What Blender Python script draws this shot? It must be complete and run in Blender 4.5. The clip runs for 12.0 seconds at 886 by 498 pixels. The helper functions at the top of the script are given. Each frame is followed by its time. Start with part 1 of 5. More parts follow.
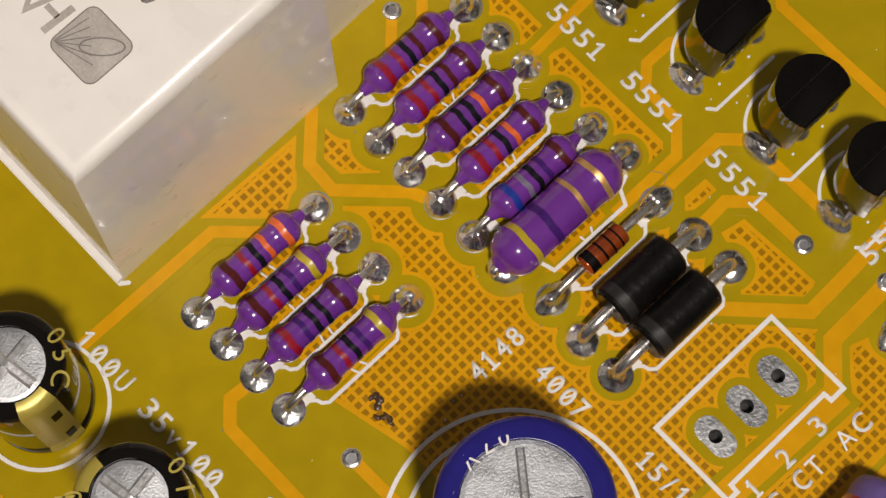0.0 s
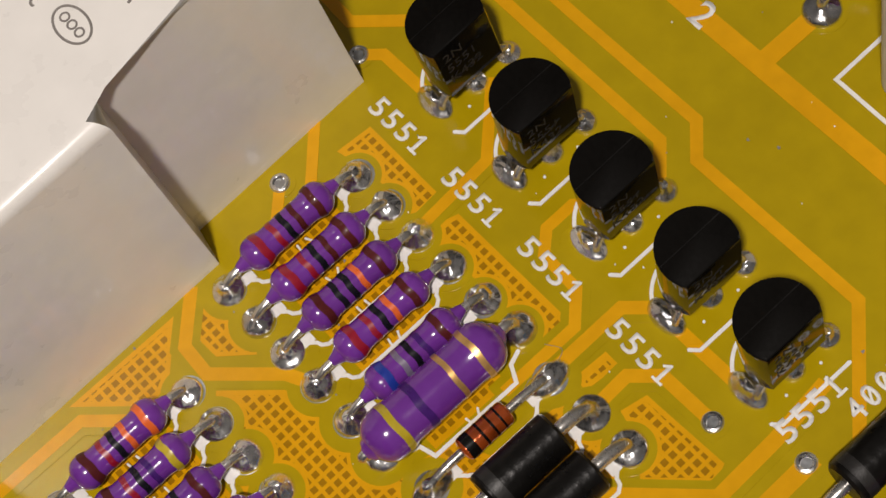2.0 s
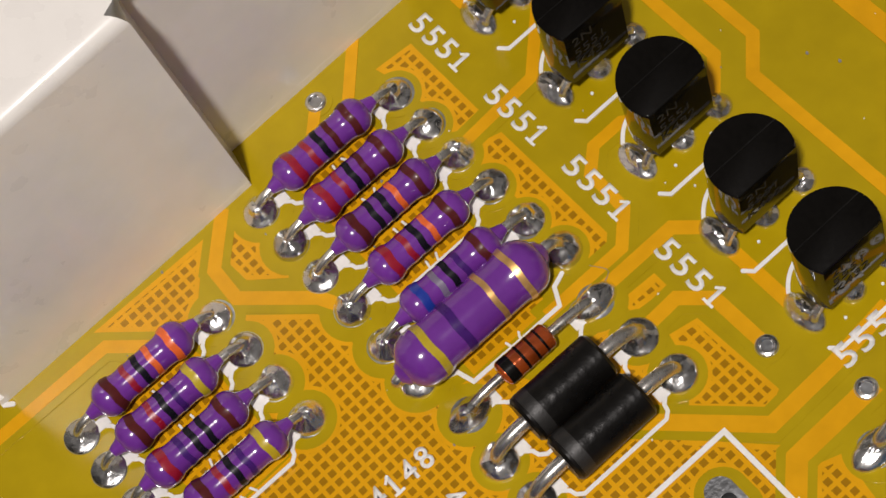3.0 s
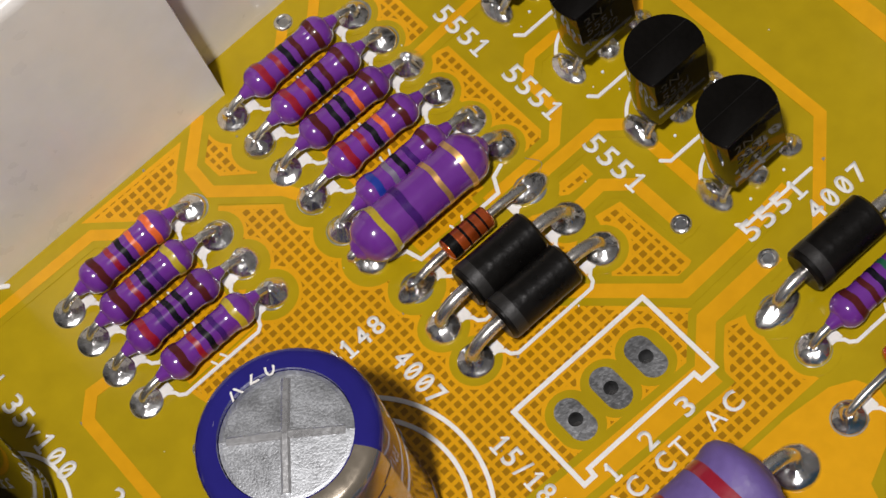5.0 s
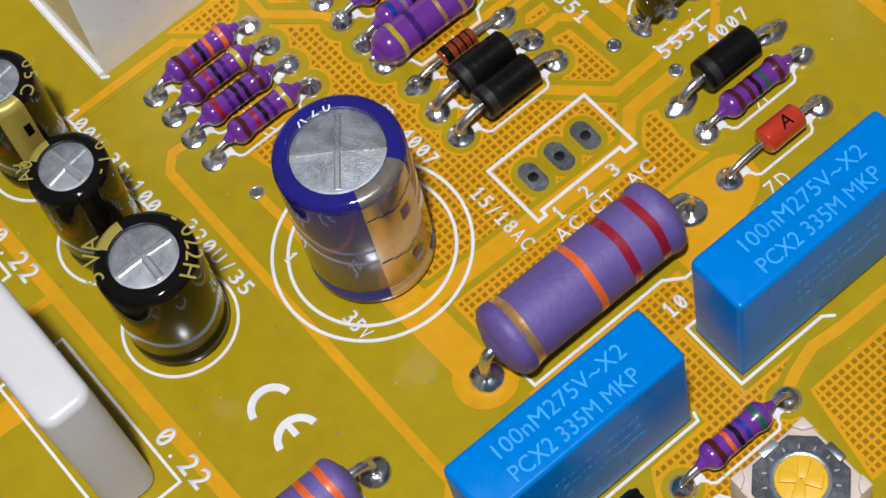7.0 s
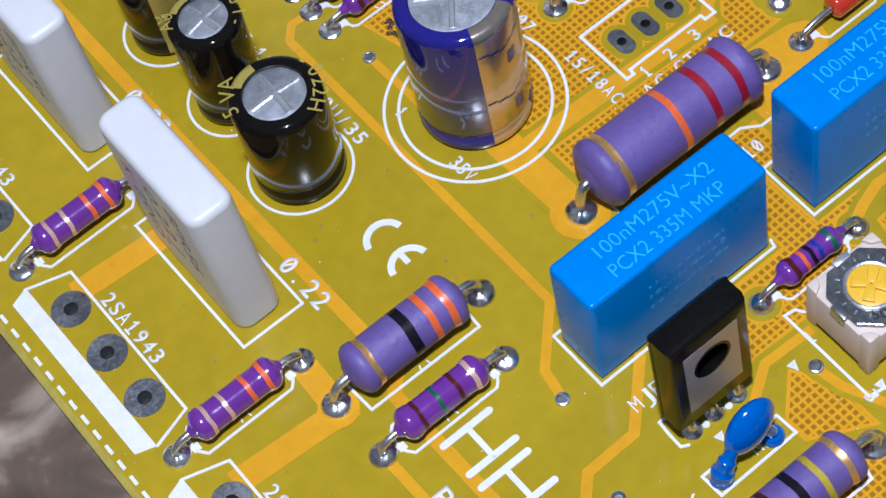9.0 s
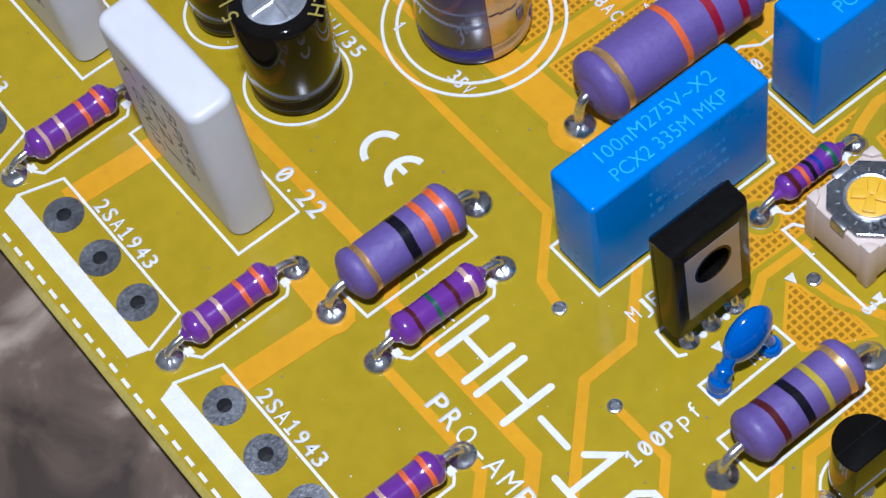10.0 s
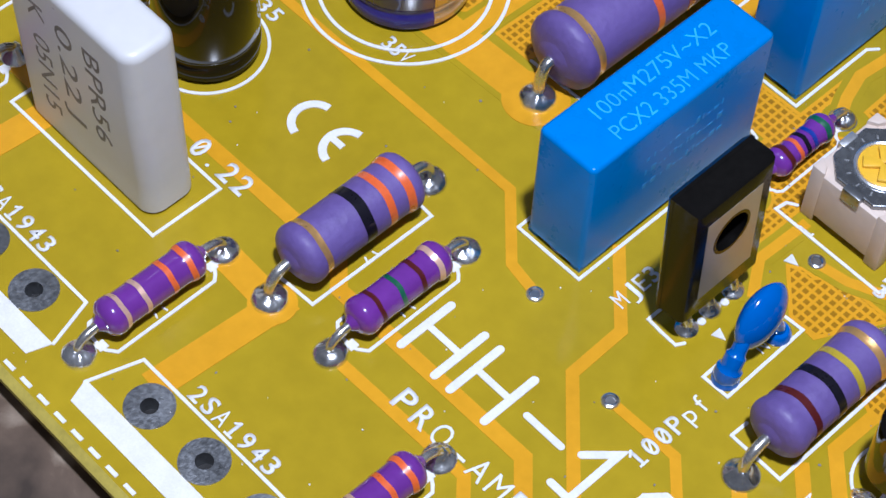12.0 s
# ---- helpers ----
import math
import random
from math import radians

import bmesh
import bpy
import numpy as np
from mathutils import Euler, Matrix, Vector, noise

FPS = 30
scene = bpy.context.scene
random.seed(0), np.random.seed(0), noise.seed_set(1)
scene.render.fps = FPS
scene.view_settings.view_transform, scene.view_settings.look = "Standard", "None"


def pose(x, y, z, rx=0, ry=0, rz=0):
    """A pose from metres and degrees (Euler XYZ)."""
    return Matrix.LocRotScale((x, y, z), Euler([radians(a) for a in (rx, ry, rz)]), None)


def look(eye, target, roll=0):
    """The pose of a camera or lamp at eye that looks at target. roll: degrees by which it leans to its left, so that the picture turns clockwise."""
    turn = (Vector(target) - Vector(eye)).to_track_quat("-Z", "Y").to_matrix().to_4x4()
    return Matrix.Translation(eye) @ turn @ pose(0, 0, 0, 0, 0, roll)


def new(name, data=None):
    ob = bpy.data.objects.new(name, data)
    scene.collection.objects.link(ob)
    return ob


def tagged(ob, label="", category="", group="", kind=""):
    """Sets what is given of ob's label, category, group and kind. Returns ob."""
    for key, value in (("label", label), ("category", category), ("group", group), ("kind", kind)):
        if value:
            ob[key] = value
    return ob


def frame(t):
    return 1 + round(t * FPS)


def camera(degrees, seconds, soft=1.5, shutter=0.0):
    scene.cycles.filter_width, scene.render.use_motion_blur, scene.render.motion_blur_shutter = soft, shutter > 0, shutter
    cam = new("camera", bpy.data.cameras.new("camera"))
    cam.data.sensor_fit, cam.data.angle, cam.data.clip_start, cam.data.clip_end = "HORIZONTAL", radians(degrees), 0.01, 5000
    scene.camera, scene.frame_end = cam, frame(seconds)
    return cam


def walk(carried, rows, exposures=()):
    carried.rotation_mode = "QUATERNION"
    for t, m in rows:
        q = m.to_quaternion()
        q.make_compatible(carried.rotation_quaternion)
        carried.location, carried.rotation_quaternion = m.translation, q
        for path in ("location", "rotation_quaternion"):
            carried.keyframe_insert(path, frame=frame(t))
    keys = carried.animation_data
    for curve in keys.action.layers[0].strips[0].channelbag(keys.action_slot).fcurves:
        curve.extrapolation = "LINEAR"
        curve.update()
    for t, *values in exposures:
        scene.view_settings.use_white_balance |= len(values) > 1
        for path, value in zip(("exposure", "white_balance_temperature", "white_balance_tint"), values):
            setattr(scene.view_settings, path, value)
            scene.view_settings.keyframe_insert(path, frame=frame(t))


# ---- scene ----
# A circuit board on a table. All sizes below are written in millimetres and brought to metres by MM.
MM = 0.001
cam = camera(23.277, 12.0)
walk(cam, [
    (0.0, pose(0.01559, 0.02306, 0.12621, 14.645, -0.110, 46.504)),
    (0.5, pose(0.01827, 0.02883, 0.12780, 14.546, 1.780, 46.426)),
    (1.0, pose(0.02112, 0.03364, 0.12799, 14.555, 4.109, 46.574)),
    (1.5, pose(0.02341, 0.04375, 0.12650, 14.675, 7.265, 46.838)),
    (2.0, pose(0.03608, 0.04439, 0.11221, 21.423, 10.635, 48.522)),
    (2.5, pose(0.04028, 0.04163, 0.10373, 22.766, 12.101, 49.658)),
    (3.0, pose(0.03961, 0.04262, 0.10388, 22.699, 12.677, 49.729)),
    (3.2, pose(0.04005, 0.04248, 0.10365, 22.502, 12.822, 49.750)),
    (4.8, pose(0.05384, 0.03561, 0.11132, 24.948, 12.215, 49.931)),
    (5.0, pose(0.05428, 0.03443, 0.11096, 25.440, 11.990, 49.821)),
    (5.5, pose(0.06014, 0.02485, 0.11740, 26.006, 8.914, 50.229)),
    (6.0, pose(0.06793, 0.01890, 0.12740, 26.838, 9.185, 51.060)),
    (6.5, pose(0.07385, 0.01218, 0.13441, 27.081, 8.123, 50.676)),
    (7.0, pose(0.08165, 0.00899, 0.14347, 27.244, 7.924, 50.721)),
    (7.2, pose(0.08672, 0.00590, 0.14615, 27.686, 7.826, 50.678)),
    (8.8, pose(0.09715, -0.01116, 0.15042, 30.061, 7.796, 51.052)),
    (9.0, pose(0.09829, -0.01216, 0.14846, 30.303, 8.076, 51.428)),
    (9.5, pose(0.10020, -0.01327, 0.14722, 29.566, 8.170, 51.111)),
    (10.0, pose(0.10139, -0.01938, 0.14390, 30.814, 6.536, 51.822)),
    (10.5, pose(0.09961, -0.02663, 0.13162, 32.887, 3.676, 51.502)),
    (11.0, pose(0.09857, -0.02981, 0.12349, 35.528, 1.796, 51.030)),
    (11.5, pose(0.09371, -0.03365, 0.12380, 35.897, 0.436, 50.419)),
    (12.0, pose(0.08402, -0.03769, 0.11953, 34.748, -1.968, 46.478)),
], exposures=[(0.0, -0.60, 6750, 15), (1.0, -0.69, 6760, 15), (2.5, -0.52, 6500, 15), (5.0, -0.44, 6220, 14), (6.5, -0.39, 5800, 12), (7.2, -0.28, 5500, 12), (9.0, -0.18, 4950, 15), (12.0, -0.14, 4990, 16)])

# ---- light ----
world = bpy.data.worlds.new("room_light")
scene.world = world
world.use_nodes = True
bg = world.node_tree.nodes["Background"]
bg.inputs[0].default_value = (1.0, 0.93, 0.84, 1)
# dim walls, a paler ceiling above them
wn, wl = world.node_tree.nodes, world.node_tree.links
wco = wn.new("ShaderNodeTexCoord")
wsep = wn.new("ShaderNodeSeparateXYZ")
wmap = wn.new("ShaderNodeMapRange")
wmap.interpolation_type = "SMOOTHSTEP"
wmap.inputs["From Min"].default_value, wmap.inputs["From Max"].default_value = 0.1, 0.85
wmap.inputs["To Min"].default_value, wmap.inputs["To Max"].default_value = 0.13, 0.165
wl.new(wco.outputs["Generated"], wsep.inputs[0])
wl.new(wsep.outputs["Z"], wmap.inputs["Value"])
wl.new(wmap.outputs[0], bg.inputs[1])


def lamp(name, eye, target, size, watts, colour):
    data = bpy.data.lights.new(name, "AREA")
    data.shape, data.size, data.energy, data.color = "DISK", size, watts, colour
    ob = new(name, data)
    ob.matrix_world = look(eye, target)
    return ob


# Fixed lamp added in place of the phone's flash, which moves with the camera
lamp("flash_stand_in_light", (0.098, -0.014, 0.33), (0.018, 0.035, 0), 0.022, 1.56, (1.0, 0.95, 0.88))


# ---- materials ----
def material(name, colour, rough=0.5, metal=0.0, grain=0.0, scale=2.0, bump=0.0, bump_scale=4.0, coat=0.0, vary=0.0, ior=1.5, coat_rough=0.08):
    """A surface: colour varied by two noises (scale in 1/mm), fine relief, gloss."""
    m = bpy.data.materials.new(name)
    m.use_nodes = True
    nt = m.node_tree
    nd, ln = nt.nodes, nt.links
    b = nd["Principled BSDF"]
    b.inputs["Base Color"].default_value = (*colour, 1)
    b.inputs["Roughness"].default_value = rough
    b.inputs["Metallic"].default_value = metal
    b.inputs["IOR"].default_value = ior
    b.inputs["Coat Weight"].default_value = coat
    b.inputs["Coat Roughness"].default_value = coat_rough
    co = nd.new("ShaderNodeTexCoord")
    if grain or vary:
        a = nd.new("ShaderNodeTexNoise")
        a.inputs["Scale"].default_value = scale / MM
        a.inputs["Detail"].default_value = 5
        c = nd.new("ShaderNodeTexNoise")
        c.inputs["Scale"].default_value = scale * 0.12 / MM
        c.inputs["Detail"].default_value = 2
        ln.new(co.outputs["Object"], a.inputs["Vector"])
        ln.new(co.outputs["Object"], c.inputs["Vector"])
        mix = nd.new("ShaderNodeMath")
        mix.operation = "ADD"
        ln.new(a.outputs["Fac"], mix.inputs[0])
        ln.new(c.outputs["Fac"], mix.inputs[1])
        ramp = nd.new("ShaderNodeMapRange")
        ramp.inputs["From Min"].default_value, ramp.inputs["From Max"].default_value = 0.6, 1.4
        ramp.inputs["To Min"].default_value, ramp.inputs["To Max"].default_value = 1 - grain, 1 + grain
        ln.new(mix.outputs[0], ramp.inputs["Value"])
        mul = nd.new("ShaderNodeVectorMath")
        mul.operation = "SCALE"
        mul.inputs[0].default_value = colour
        val = ramp.outputs[0]
        if vary:
            oi = nd.new("ShaderNodeObjectInfo")
            r2 = nd.new("ShaderNodeMapRange")
            r2.inputs["To Min"].default_value, r2.inputs["To Max"].default_value = 1 - vary, 1 + vary
            ln.new(oi.outputs["Random"], r2.inputs["Value"])
            mm = nd.new("ShaderNodeMath")
            mm.operation = "MULTIPLY"
            ln.new(val, mm.inputs[0])
            ln.new(r2.outputs[0], mm.inputs[1])
            val = mm.outputs[0]
        ln.new(val, mul.inputs["Scale"])
        ln.new(mul.outputs[0], b.inputs["Base Color"])
        rr = nd.new("ShaderNodeMapRange")
        rr.inputs["From Min"].default_value, rr.inputs["From Max"].default_value = 0.6, 1.4
        rr.inputs["To Min"].default_value, rr.inputs["To Max"].default_value = rough * 0.75, min(1, rough * 1.3)
        ln.new(mix.outputs[0], rr.inputs["Value"])
        ln.new(rr.outputs[0], b.inputs["Roughness"])
    if bump:
        n = nd.new("ShaderNodeTexNoise")
        n.inputs["Scale"].default_value = bump_scale / MM
        n.inputs["Detail"].default_value = 4
        ln.new(co.outputs["Object"], n.inputs["Vector"])
        bp = nd.new("ShaderNodeBump")
        bp.inputs["Strength"].default_value = bump
        bp.inputs["Distance"].default_value = 0.1 * MM
        ln.new(n.outputs["Fac"], bp.inputs["Height"])
        ln.new(bp.outputs[0], b.inputs["Normal"])
    return m


MASK = material("yellow solder mask on glass fibre", (0.385, 0.272, 0.0025), 0.17, grain=0.12, scale=0.6, bump=0.06, bump_scale=0.9, ior=1.42)
EDGE = material("bare glass fibre edge", (0.50, 0.40, 0.06), 0.7, grain=0.2, scale=3)
COPPER = material("copper under yellow mask", (0.66, 0.322, 0.003), 0.19, grain=0.10, scale=0.9, bump=0.08, bump_scale=1.5, ior=1.42)
SILK = material("white screen print", (0.76, 0.74, 0.71), 0.6, grain=0.09, scale=6, bump=0.12, bump_scale=9)
TIN = material("dull tin plating", (0.40, 0.41, 0.42), 0.34, metal=1.0, grain=0.30, scale=3, bump=0.25, bump_scale=5)
UNDER = material("far copper seen dimly through the board", (0.315, 0.150, 0.002), 0.22, grain=0.10, scale=0.9, bump=0.06, bump_scale=1.2, ior=1.42)
SOLDER = material("bright solder", (0.80, 0.80, 0.79), 0.21, metal=0.98, grain=0.30, scale=1.8, bump=0.7, bump_scale=1.7, vary=0.22)
LEAD = material("tinned wire", (0.64, 0.62, 0.58), 0.24, metal=0.92, grain=0.12, scale=3, bump=0.1, bump_scale=6)
# DARK: rubber seals and stamped digits, also the painted shade in drilled holes
DARK = material("near-black rubber, digits and hole shade", (0.012, 0.011, 0.01), 0.7, grain=0.2)
PURPLE = material("glossy purple lacquer", (0.145, 0.029, 0.265), 0.16, grain=0.10, scale=1.5, bump=0.24, bump_scale=0.9, coat=0.8, vary=0.08, coat_rough=0.04)
MATTE = material("matte violet cement coat", (0.128, 0.084, 0.270), 0.5, grain=0.14, scale=2.0, bump=0.5, bump_scale=2.2, vary=0.05)
BLACK = material("black moulded epoxy", (0.005, 0.0045, 0.004), 0.30, grain=0.5, scale=1.4, bump=0.45, bump_scale=1.6, ior=1.32)
BLACK_MATTE = material("matt black moulding", (0.004, 0.0035, 0.003), 0.5, grain=0.3, scale=3, bump=0.10, bump_scale=5, ior=1.10)
BLACK_POLISHED = material("polished black moulding", (0.004, 0.0035, 0.003), 0.07, grain=0.3, scale=2, bump=0.10, bump_scale=1.2, ior=1.62)
BLACK_GLOSS = material("shiny black moulding", (0.005, 0.0045, 0.004), 0.2, grain=0.3, scale=2, bump=0.14, bump_scale=3, ior=1.32)
DARK_STEEL = material("dark polished steel cover", (0.30, 0.31, 0.32), 0.28, metal=0.9, grain=0.25, scale=2, bump=0.15, bump_scale=2)
RIDGE = material("bright pressed aluminium edge", (0.86, 0.87, 0.88), 0.3, metal=0.9, grain=0.12, scale=4, bump=0.2, bump_scale=5)
WHITE_CERAMIC = material("white ceramic case", (0.65, 0.635, 0.61), 0.36, grain=0.04, scale=0.8, bump=0.12, bump_scale=1.0)
WHITE_PLASTIC = material("glossy white relay plastic", (0.84, 0.81, 0.76), 0.30, grain=0.05, scale=0.5, bump=0.22, bump_scale=0.7, coat=0.6, coat_rough=0.045, ior=1.5)
BLUE = material("bright blue plastic case", (0.005, 0.19, 0.60), 0.30, grain=0.07, scale=1.0, bump=0.06, bump_scale=1.4, ior=1.36)
BLUE_PRINT = material("pale laser marking", (0.05, 0.34, 0.78), 0.6, grain=0.2, scale=5)
BLUE_LACQUER = material("blue dipped lacquer", (0.004, 0.105, 0.44), 0.12, grain=0.08, scale=1.0, bump=0.06, bump_scale=1.0, coat=0.6)
SLEEVE_BLACK = material("black shrink sleeve", (0.006, 0.005, 0.004), 0.06, grain=0.2, scale=1.0, bump=0.03, bump_scale=0.4, ior=1.36)
SLEEVE_BLUE = material("dark blue shrink sleeve", (0.016, 0.013, 0.17), 0.06, grain=0.12, scale=0.8, bump=0.03, bump_scale=0.4, ior=1.62)
STRIPE_SILVER = material("silver print stripe", (0.54, 0.47, 0.37), 0.20, metal=0.85, grain=0.10, scale=2, bump=0.05)
GOLD_PRINT = material("gold print", (0.46, 0.37, 0.07), 0.35, metal=0.3, grain=0.12, scale=5)
ALU = material("brushed aluminium can", (0.54, 0.56, 0.58), 0.45, metal=0.92, grain=0.20, scale=8, bump=0.22, bump_scale=8)
CREAM = material("cream plastic", (0.66, 0.54, 0.44), 0.5, grain=0.06, scale=1.5, bump=0.12, bump_scale=3)
YELLOW = material("yellow plastic rotor", (0.80, 0.47, 0.015), 0.4, grain=0.07, scale=2, bump=0.1)
NICKEL = material("nickel back plate", (0.50, 0.46, 0.42), 0.45, metal=0.8, grain=0.10, scale=3, bump=0.1, bump_scale=9)
GLASS_ORANGE = material("orange glass", (0.42, 0.075, 0.012), 0.14, metal=0.55, grain=0.75, scale=1.0, bump=0.4, bump_scale=1.5, coat=1.0, coat_rough=0.02)
GLASS_RED = material("red glass", (0.50, 0.036, 0.012), 0.10, grain=0.15, scale=1.5, coat=1.0)
INK = material("grey printed ink", (0.21, 0.19, 0.17), 0.6, grain=0.25, scale=6)
PALE_INK = material("pale grey printed area", (0.44, 0.41, 0.37), 0.5, grain=0.25, scale=5)
MARK = material("grey laser marking", (0.012, 0.011, 0.010), 0.6, grain=0.2, scale=6)
BAND = {}
for key, col, met in (("red", (0.27, 0.006, 0.022), 0), ("brown", (0.075, 0.012, 0.012), 0), ("black", (0.008, 0.007, 0.012), 0), ("orange", (0.70, 0.12, 0.02), 0), ("yellow", (0.44, 0.33, 0.015), 0),
                      ("violet", (0.05, 0.012, 0.13), 0), ("blue", (0.012, 0.035, 0.28), 0), ("grey", (0.16, 0.13, 0.20), 0), ("green", (0.012, 0.10, 0.05), 0), ("gold", (0.62, 0.36, 0.12), 0.6), ("pale", (0.72, 0.46, 0.34), 0.4)):
    BAND[key] = material(key + " colour band", col, 0.30, metal=met, grain=0.14, scale=3, bump=0.14, bump_scale=2, coat=0.25 if key in ("black", "brown", "violet") else 0.7, ior=1.22 if key in ("black", "brown", "violet") else 1.5, coat_rough=0.05)


# ---- helpers for shapes, all in millimetres ----
def thing(name, x, y, z, label, category, group="", rz=0.0, kind=""):
    ob = new(name)
    ob.matrix_world = pose(x * MM, y * MM, z * MM, 0, 0, rz)
    ob.empty_display_size = 0.002
    return tagged(ob, label, category, group, kind)


def part(name, bm, mat, parent, label="", smooth=True, at=None):
    me = bpy.data.meshes.new(name)
    bmesh.ops.recalc_face_normals(bm, faces=bm.faces)
    bm.transform(Matrix.Scale(MM, 4))
    bm.to_mesh(me)
    bm.free()
    me.materials.append(mat)
    if smooth:
        me.shade_smooth()
        try:
            me.set_sharp_from_angle(angle=radians(38))
        except AttributeError:
            pass
    ob = new(name, me)
    ob.parent = parent
    if at:
        ob.matrix_basis = at
    if label:
        tagged(ob, label)
    return ob


def same_part(ob, parent, at=None):
    """Another part on the same mesh."""
    o = new(ob.name.split(".")[0], ob.data)
    o.parent = parent
    if at:
        o.matrix_basis = at
    return o


def revolve(profile, n=32, axis="z", bm=None, closed=True):
    """Turn (r, h) pairs round an axis. Ends with r 0 close to a point."""
    bm = bm or bmesh.new()
    rings = []
    for r, h in profile:
        if r < 1e-6:
            v = bm.verts.new((0, 0, h) if axis == "z" else (0, h, 0))
            rings.append([v] * n)
            continue
        ring = []
        for i in range(n):
            a = 2 * math.pi * i / n
            ring.append(bm.verts.new((r * math.cos(a), r * math.sin(a), h) if axis == "z" else (r * math.cos(a), h, r * math.sin(a))))
        rings.append(ring)
    for a, b in zip(rings, rings[1:]):
        for i in range(n):
            q = [a[i], a[(i + 1) % n], b[(i + 1) % n], b[i]]
            u = []
            for v in q:
                if v not in u:
                    u.append(v)
            if len(u) > 2:
                bm.faces.new(u)
    return bm


def tube(points, r, n=10, bm=None):
    """A round wire along points, with closed ends."""
    bm = bm or bmesh.new()
    pts = [Vector(p) for p in points]
    rings, side = [], None
    for i, p in enumerate(pts):
        d = (pts[min(i + 1, len(pts) - 1)] - pts[max(i - 1, 0)]).normalized()
        if side is None:
            side = d.orthogonal().normalized()
        side = (side - d * side.dot(d)).normalized()
        up = d.cross(side)
        rr = r[i] if isinstance(r, (list, tuple)) else r
        rings.append([bm.verts.new(p + (side * math.cos(2 * math.pi * k / n) + up * math.sin(2 * math.pi * k / n)) * rr) for k in range(n)])
    for a, b in zip(rings, rings[1:]):
        for k in range(n):
            bm.faces.new((a[k], a[(k + 1) % n], b[(k + 1) % n], b[k]))
    bm.faces.new(rings[0][::-1])
    bm.faces.new(rings[-1])
    return bm


def smooth_path(ctrl, steps=5):
    """A Catmull-Rom line through the control points."""
    c = [Vector(p) for p in ctrl]
    c = [c[0] * 2 - c[1]] + c + [c[-1] * 2 - c[-2]]
    out = []
    for i in range(1, len(c) - 2):
        for s in range(steps):
            t = s / steps
            p0, p1, p2, p3 = c[i - 1], c[i], c[i + 1], c[i + 2]
            out.append(0.5 * (2 * p1 + (p2 - p0) * t + (2 * p0 - 5 * p1 + 4 * p2 - p3) * t * t + (3 * p1 - p0 - 3 * p2 + p3) * t ** 3))
    out.append(c[-2])
    return out


def prism(outline, z0, z1, bevel=0.0, segs=2, bm=None, top_only=False):
    """An outline (x, y) raised from z0 to z1, with rounded edges."""
    bm = bm or bmesh.new()
    lo = [bm.verts.new((x, y, z0)) for x, y in outline]
    hi = [bm.verts.new((x, y, z1)) for x, y in outline]
    bm.faces.new(lo[::-1])
    top = bm.faces.new(hi)
    n = len(outline)
    for i in range(n):
        bm.faces.new((lo[i], lo[(i + 1) % n], hi[(i + 1) % n], hi[i]))
    if bevel:
        es = list(top.edges) if top_only else list(bm.edges)
        bmesh.ops.bevel(bm, geom=es, offset=bevel, segments=segs, affect="EDGES", profile=0.5)
    return bm


def rounded(x0, y0, x1, y1, r, n=4):
    """A rectangle with round corners."""
    out = []
    for cx, cy, a0 in ((x1 - r, y1 - r, 0), (x0 + r, y1 - r, 90), (x0 + r, y0 + r, 180), (x1 - r, y0 + r, 270)):
        for i in range(n + 1):
            a = radians(a0 + 90 * i / n)
            out.append((cx + r * math.cos(a), cy + r * math.sin(a)))
    return out


def box(x0, y0, z0, x1, y1, z1, bevel=0.0, segs=2, bm=None):
    return prism([(x0, y0), (x1, y0), (x1, y1), (x0, y1)], z0, z1, bevel, segs, bm)


def strip(points, width, z, h, bm=None, closed=False, caps=True):
    """A flat line of that width along points (x, y), from z to z + h, with mitred corners."""
    bm = bm or bmesh.new()
    p = [Vector(q).to_2d() for q in points]
    n = len(p)
    left, right = [], []
    for i in range(n):
        a = p[i - 1] if i or closed else None
        b = p[(i + 1) % n] if i < n - 1 or closed else None
        d1 = (p[i] - a).normalized() if a is not None else None
        d2 = (b - p[i]).normalized() if b is not None else None
        d1 = d1 or d2
        d2 = d2 or d1
        m = d1 + d2
        m = m.normalized() if m.length > 1e-6 else d1
        nrm = Vector((-m.y, m.x))
        k = width / 2 / max(0.35, nrm.dot(Vector((-d1.y, d1.x))))
        q = p[i].copy()
        if caps and not closed and i in (0, n - 1):
            q += (d1 if i else -d1) * width / 2
        left.append(q + nrm * k)
        right.append(q - nrm * k)
    vs = []
    for l, r in zip(left, right):
        vs.append([bm.verts.new((*l, z)), bm.verts.new((*r, z)), bm.verts.new((*r, z + h)), bm.verts.new((*l, z + h))])
    for i in range(n if closed else n - 1):
        a, b = vs[i], vs[(i + 1) % n]
        for k in range(4):
            bm.faces.new((a[k], a[(k + 1) % 4], b[(k + 1) % 4], b[k]))
    if not closed:
        bm.faces.new(vs[0])
        bm.faces.new(vs[-1][::-1])
    return bm


def circle(cx, cy, r, n=48, a0=0, a1=360):
    full = abs(a1 - a0) >= 360
    return [(cx + r * math.cos(radians(a0 + (a1 - a0) * i / (n if full else n - 1))), cy + r * math.sin(radians(a0 + (a1 - a0) * i / (n if full else n - 1)))) for i in range(n)]


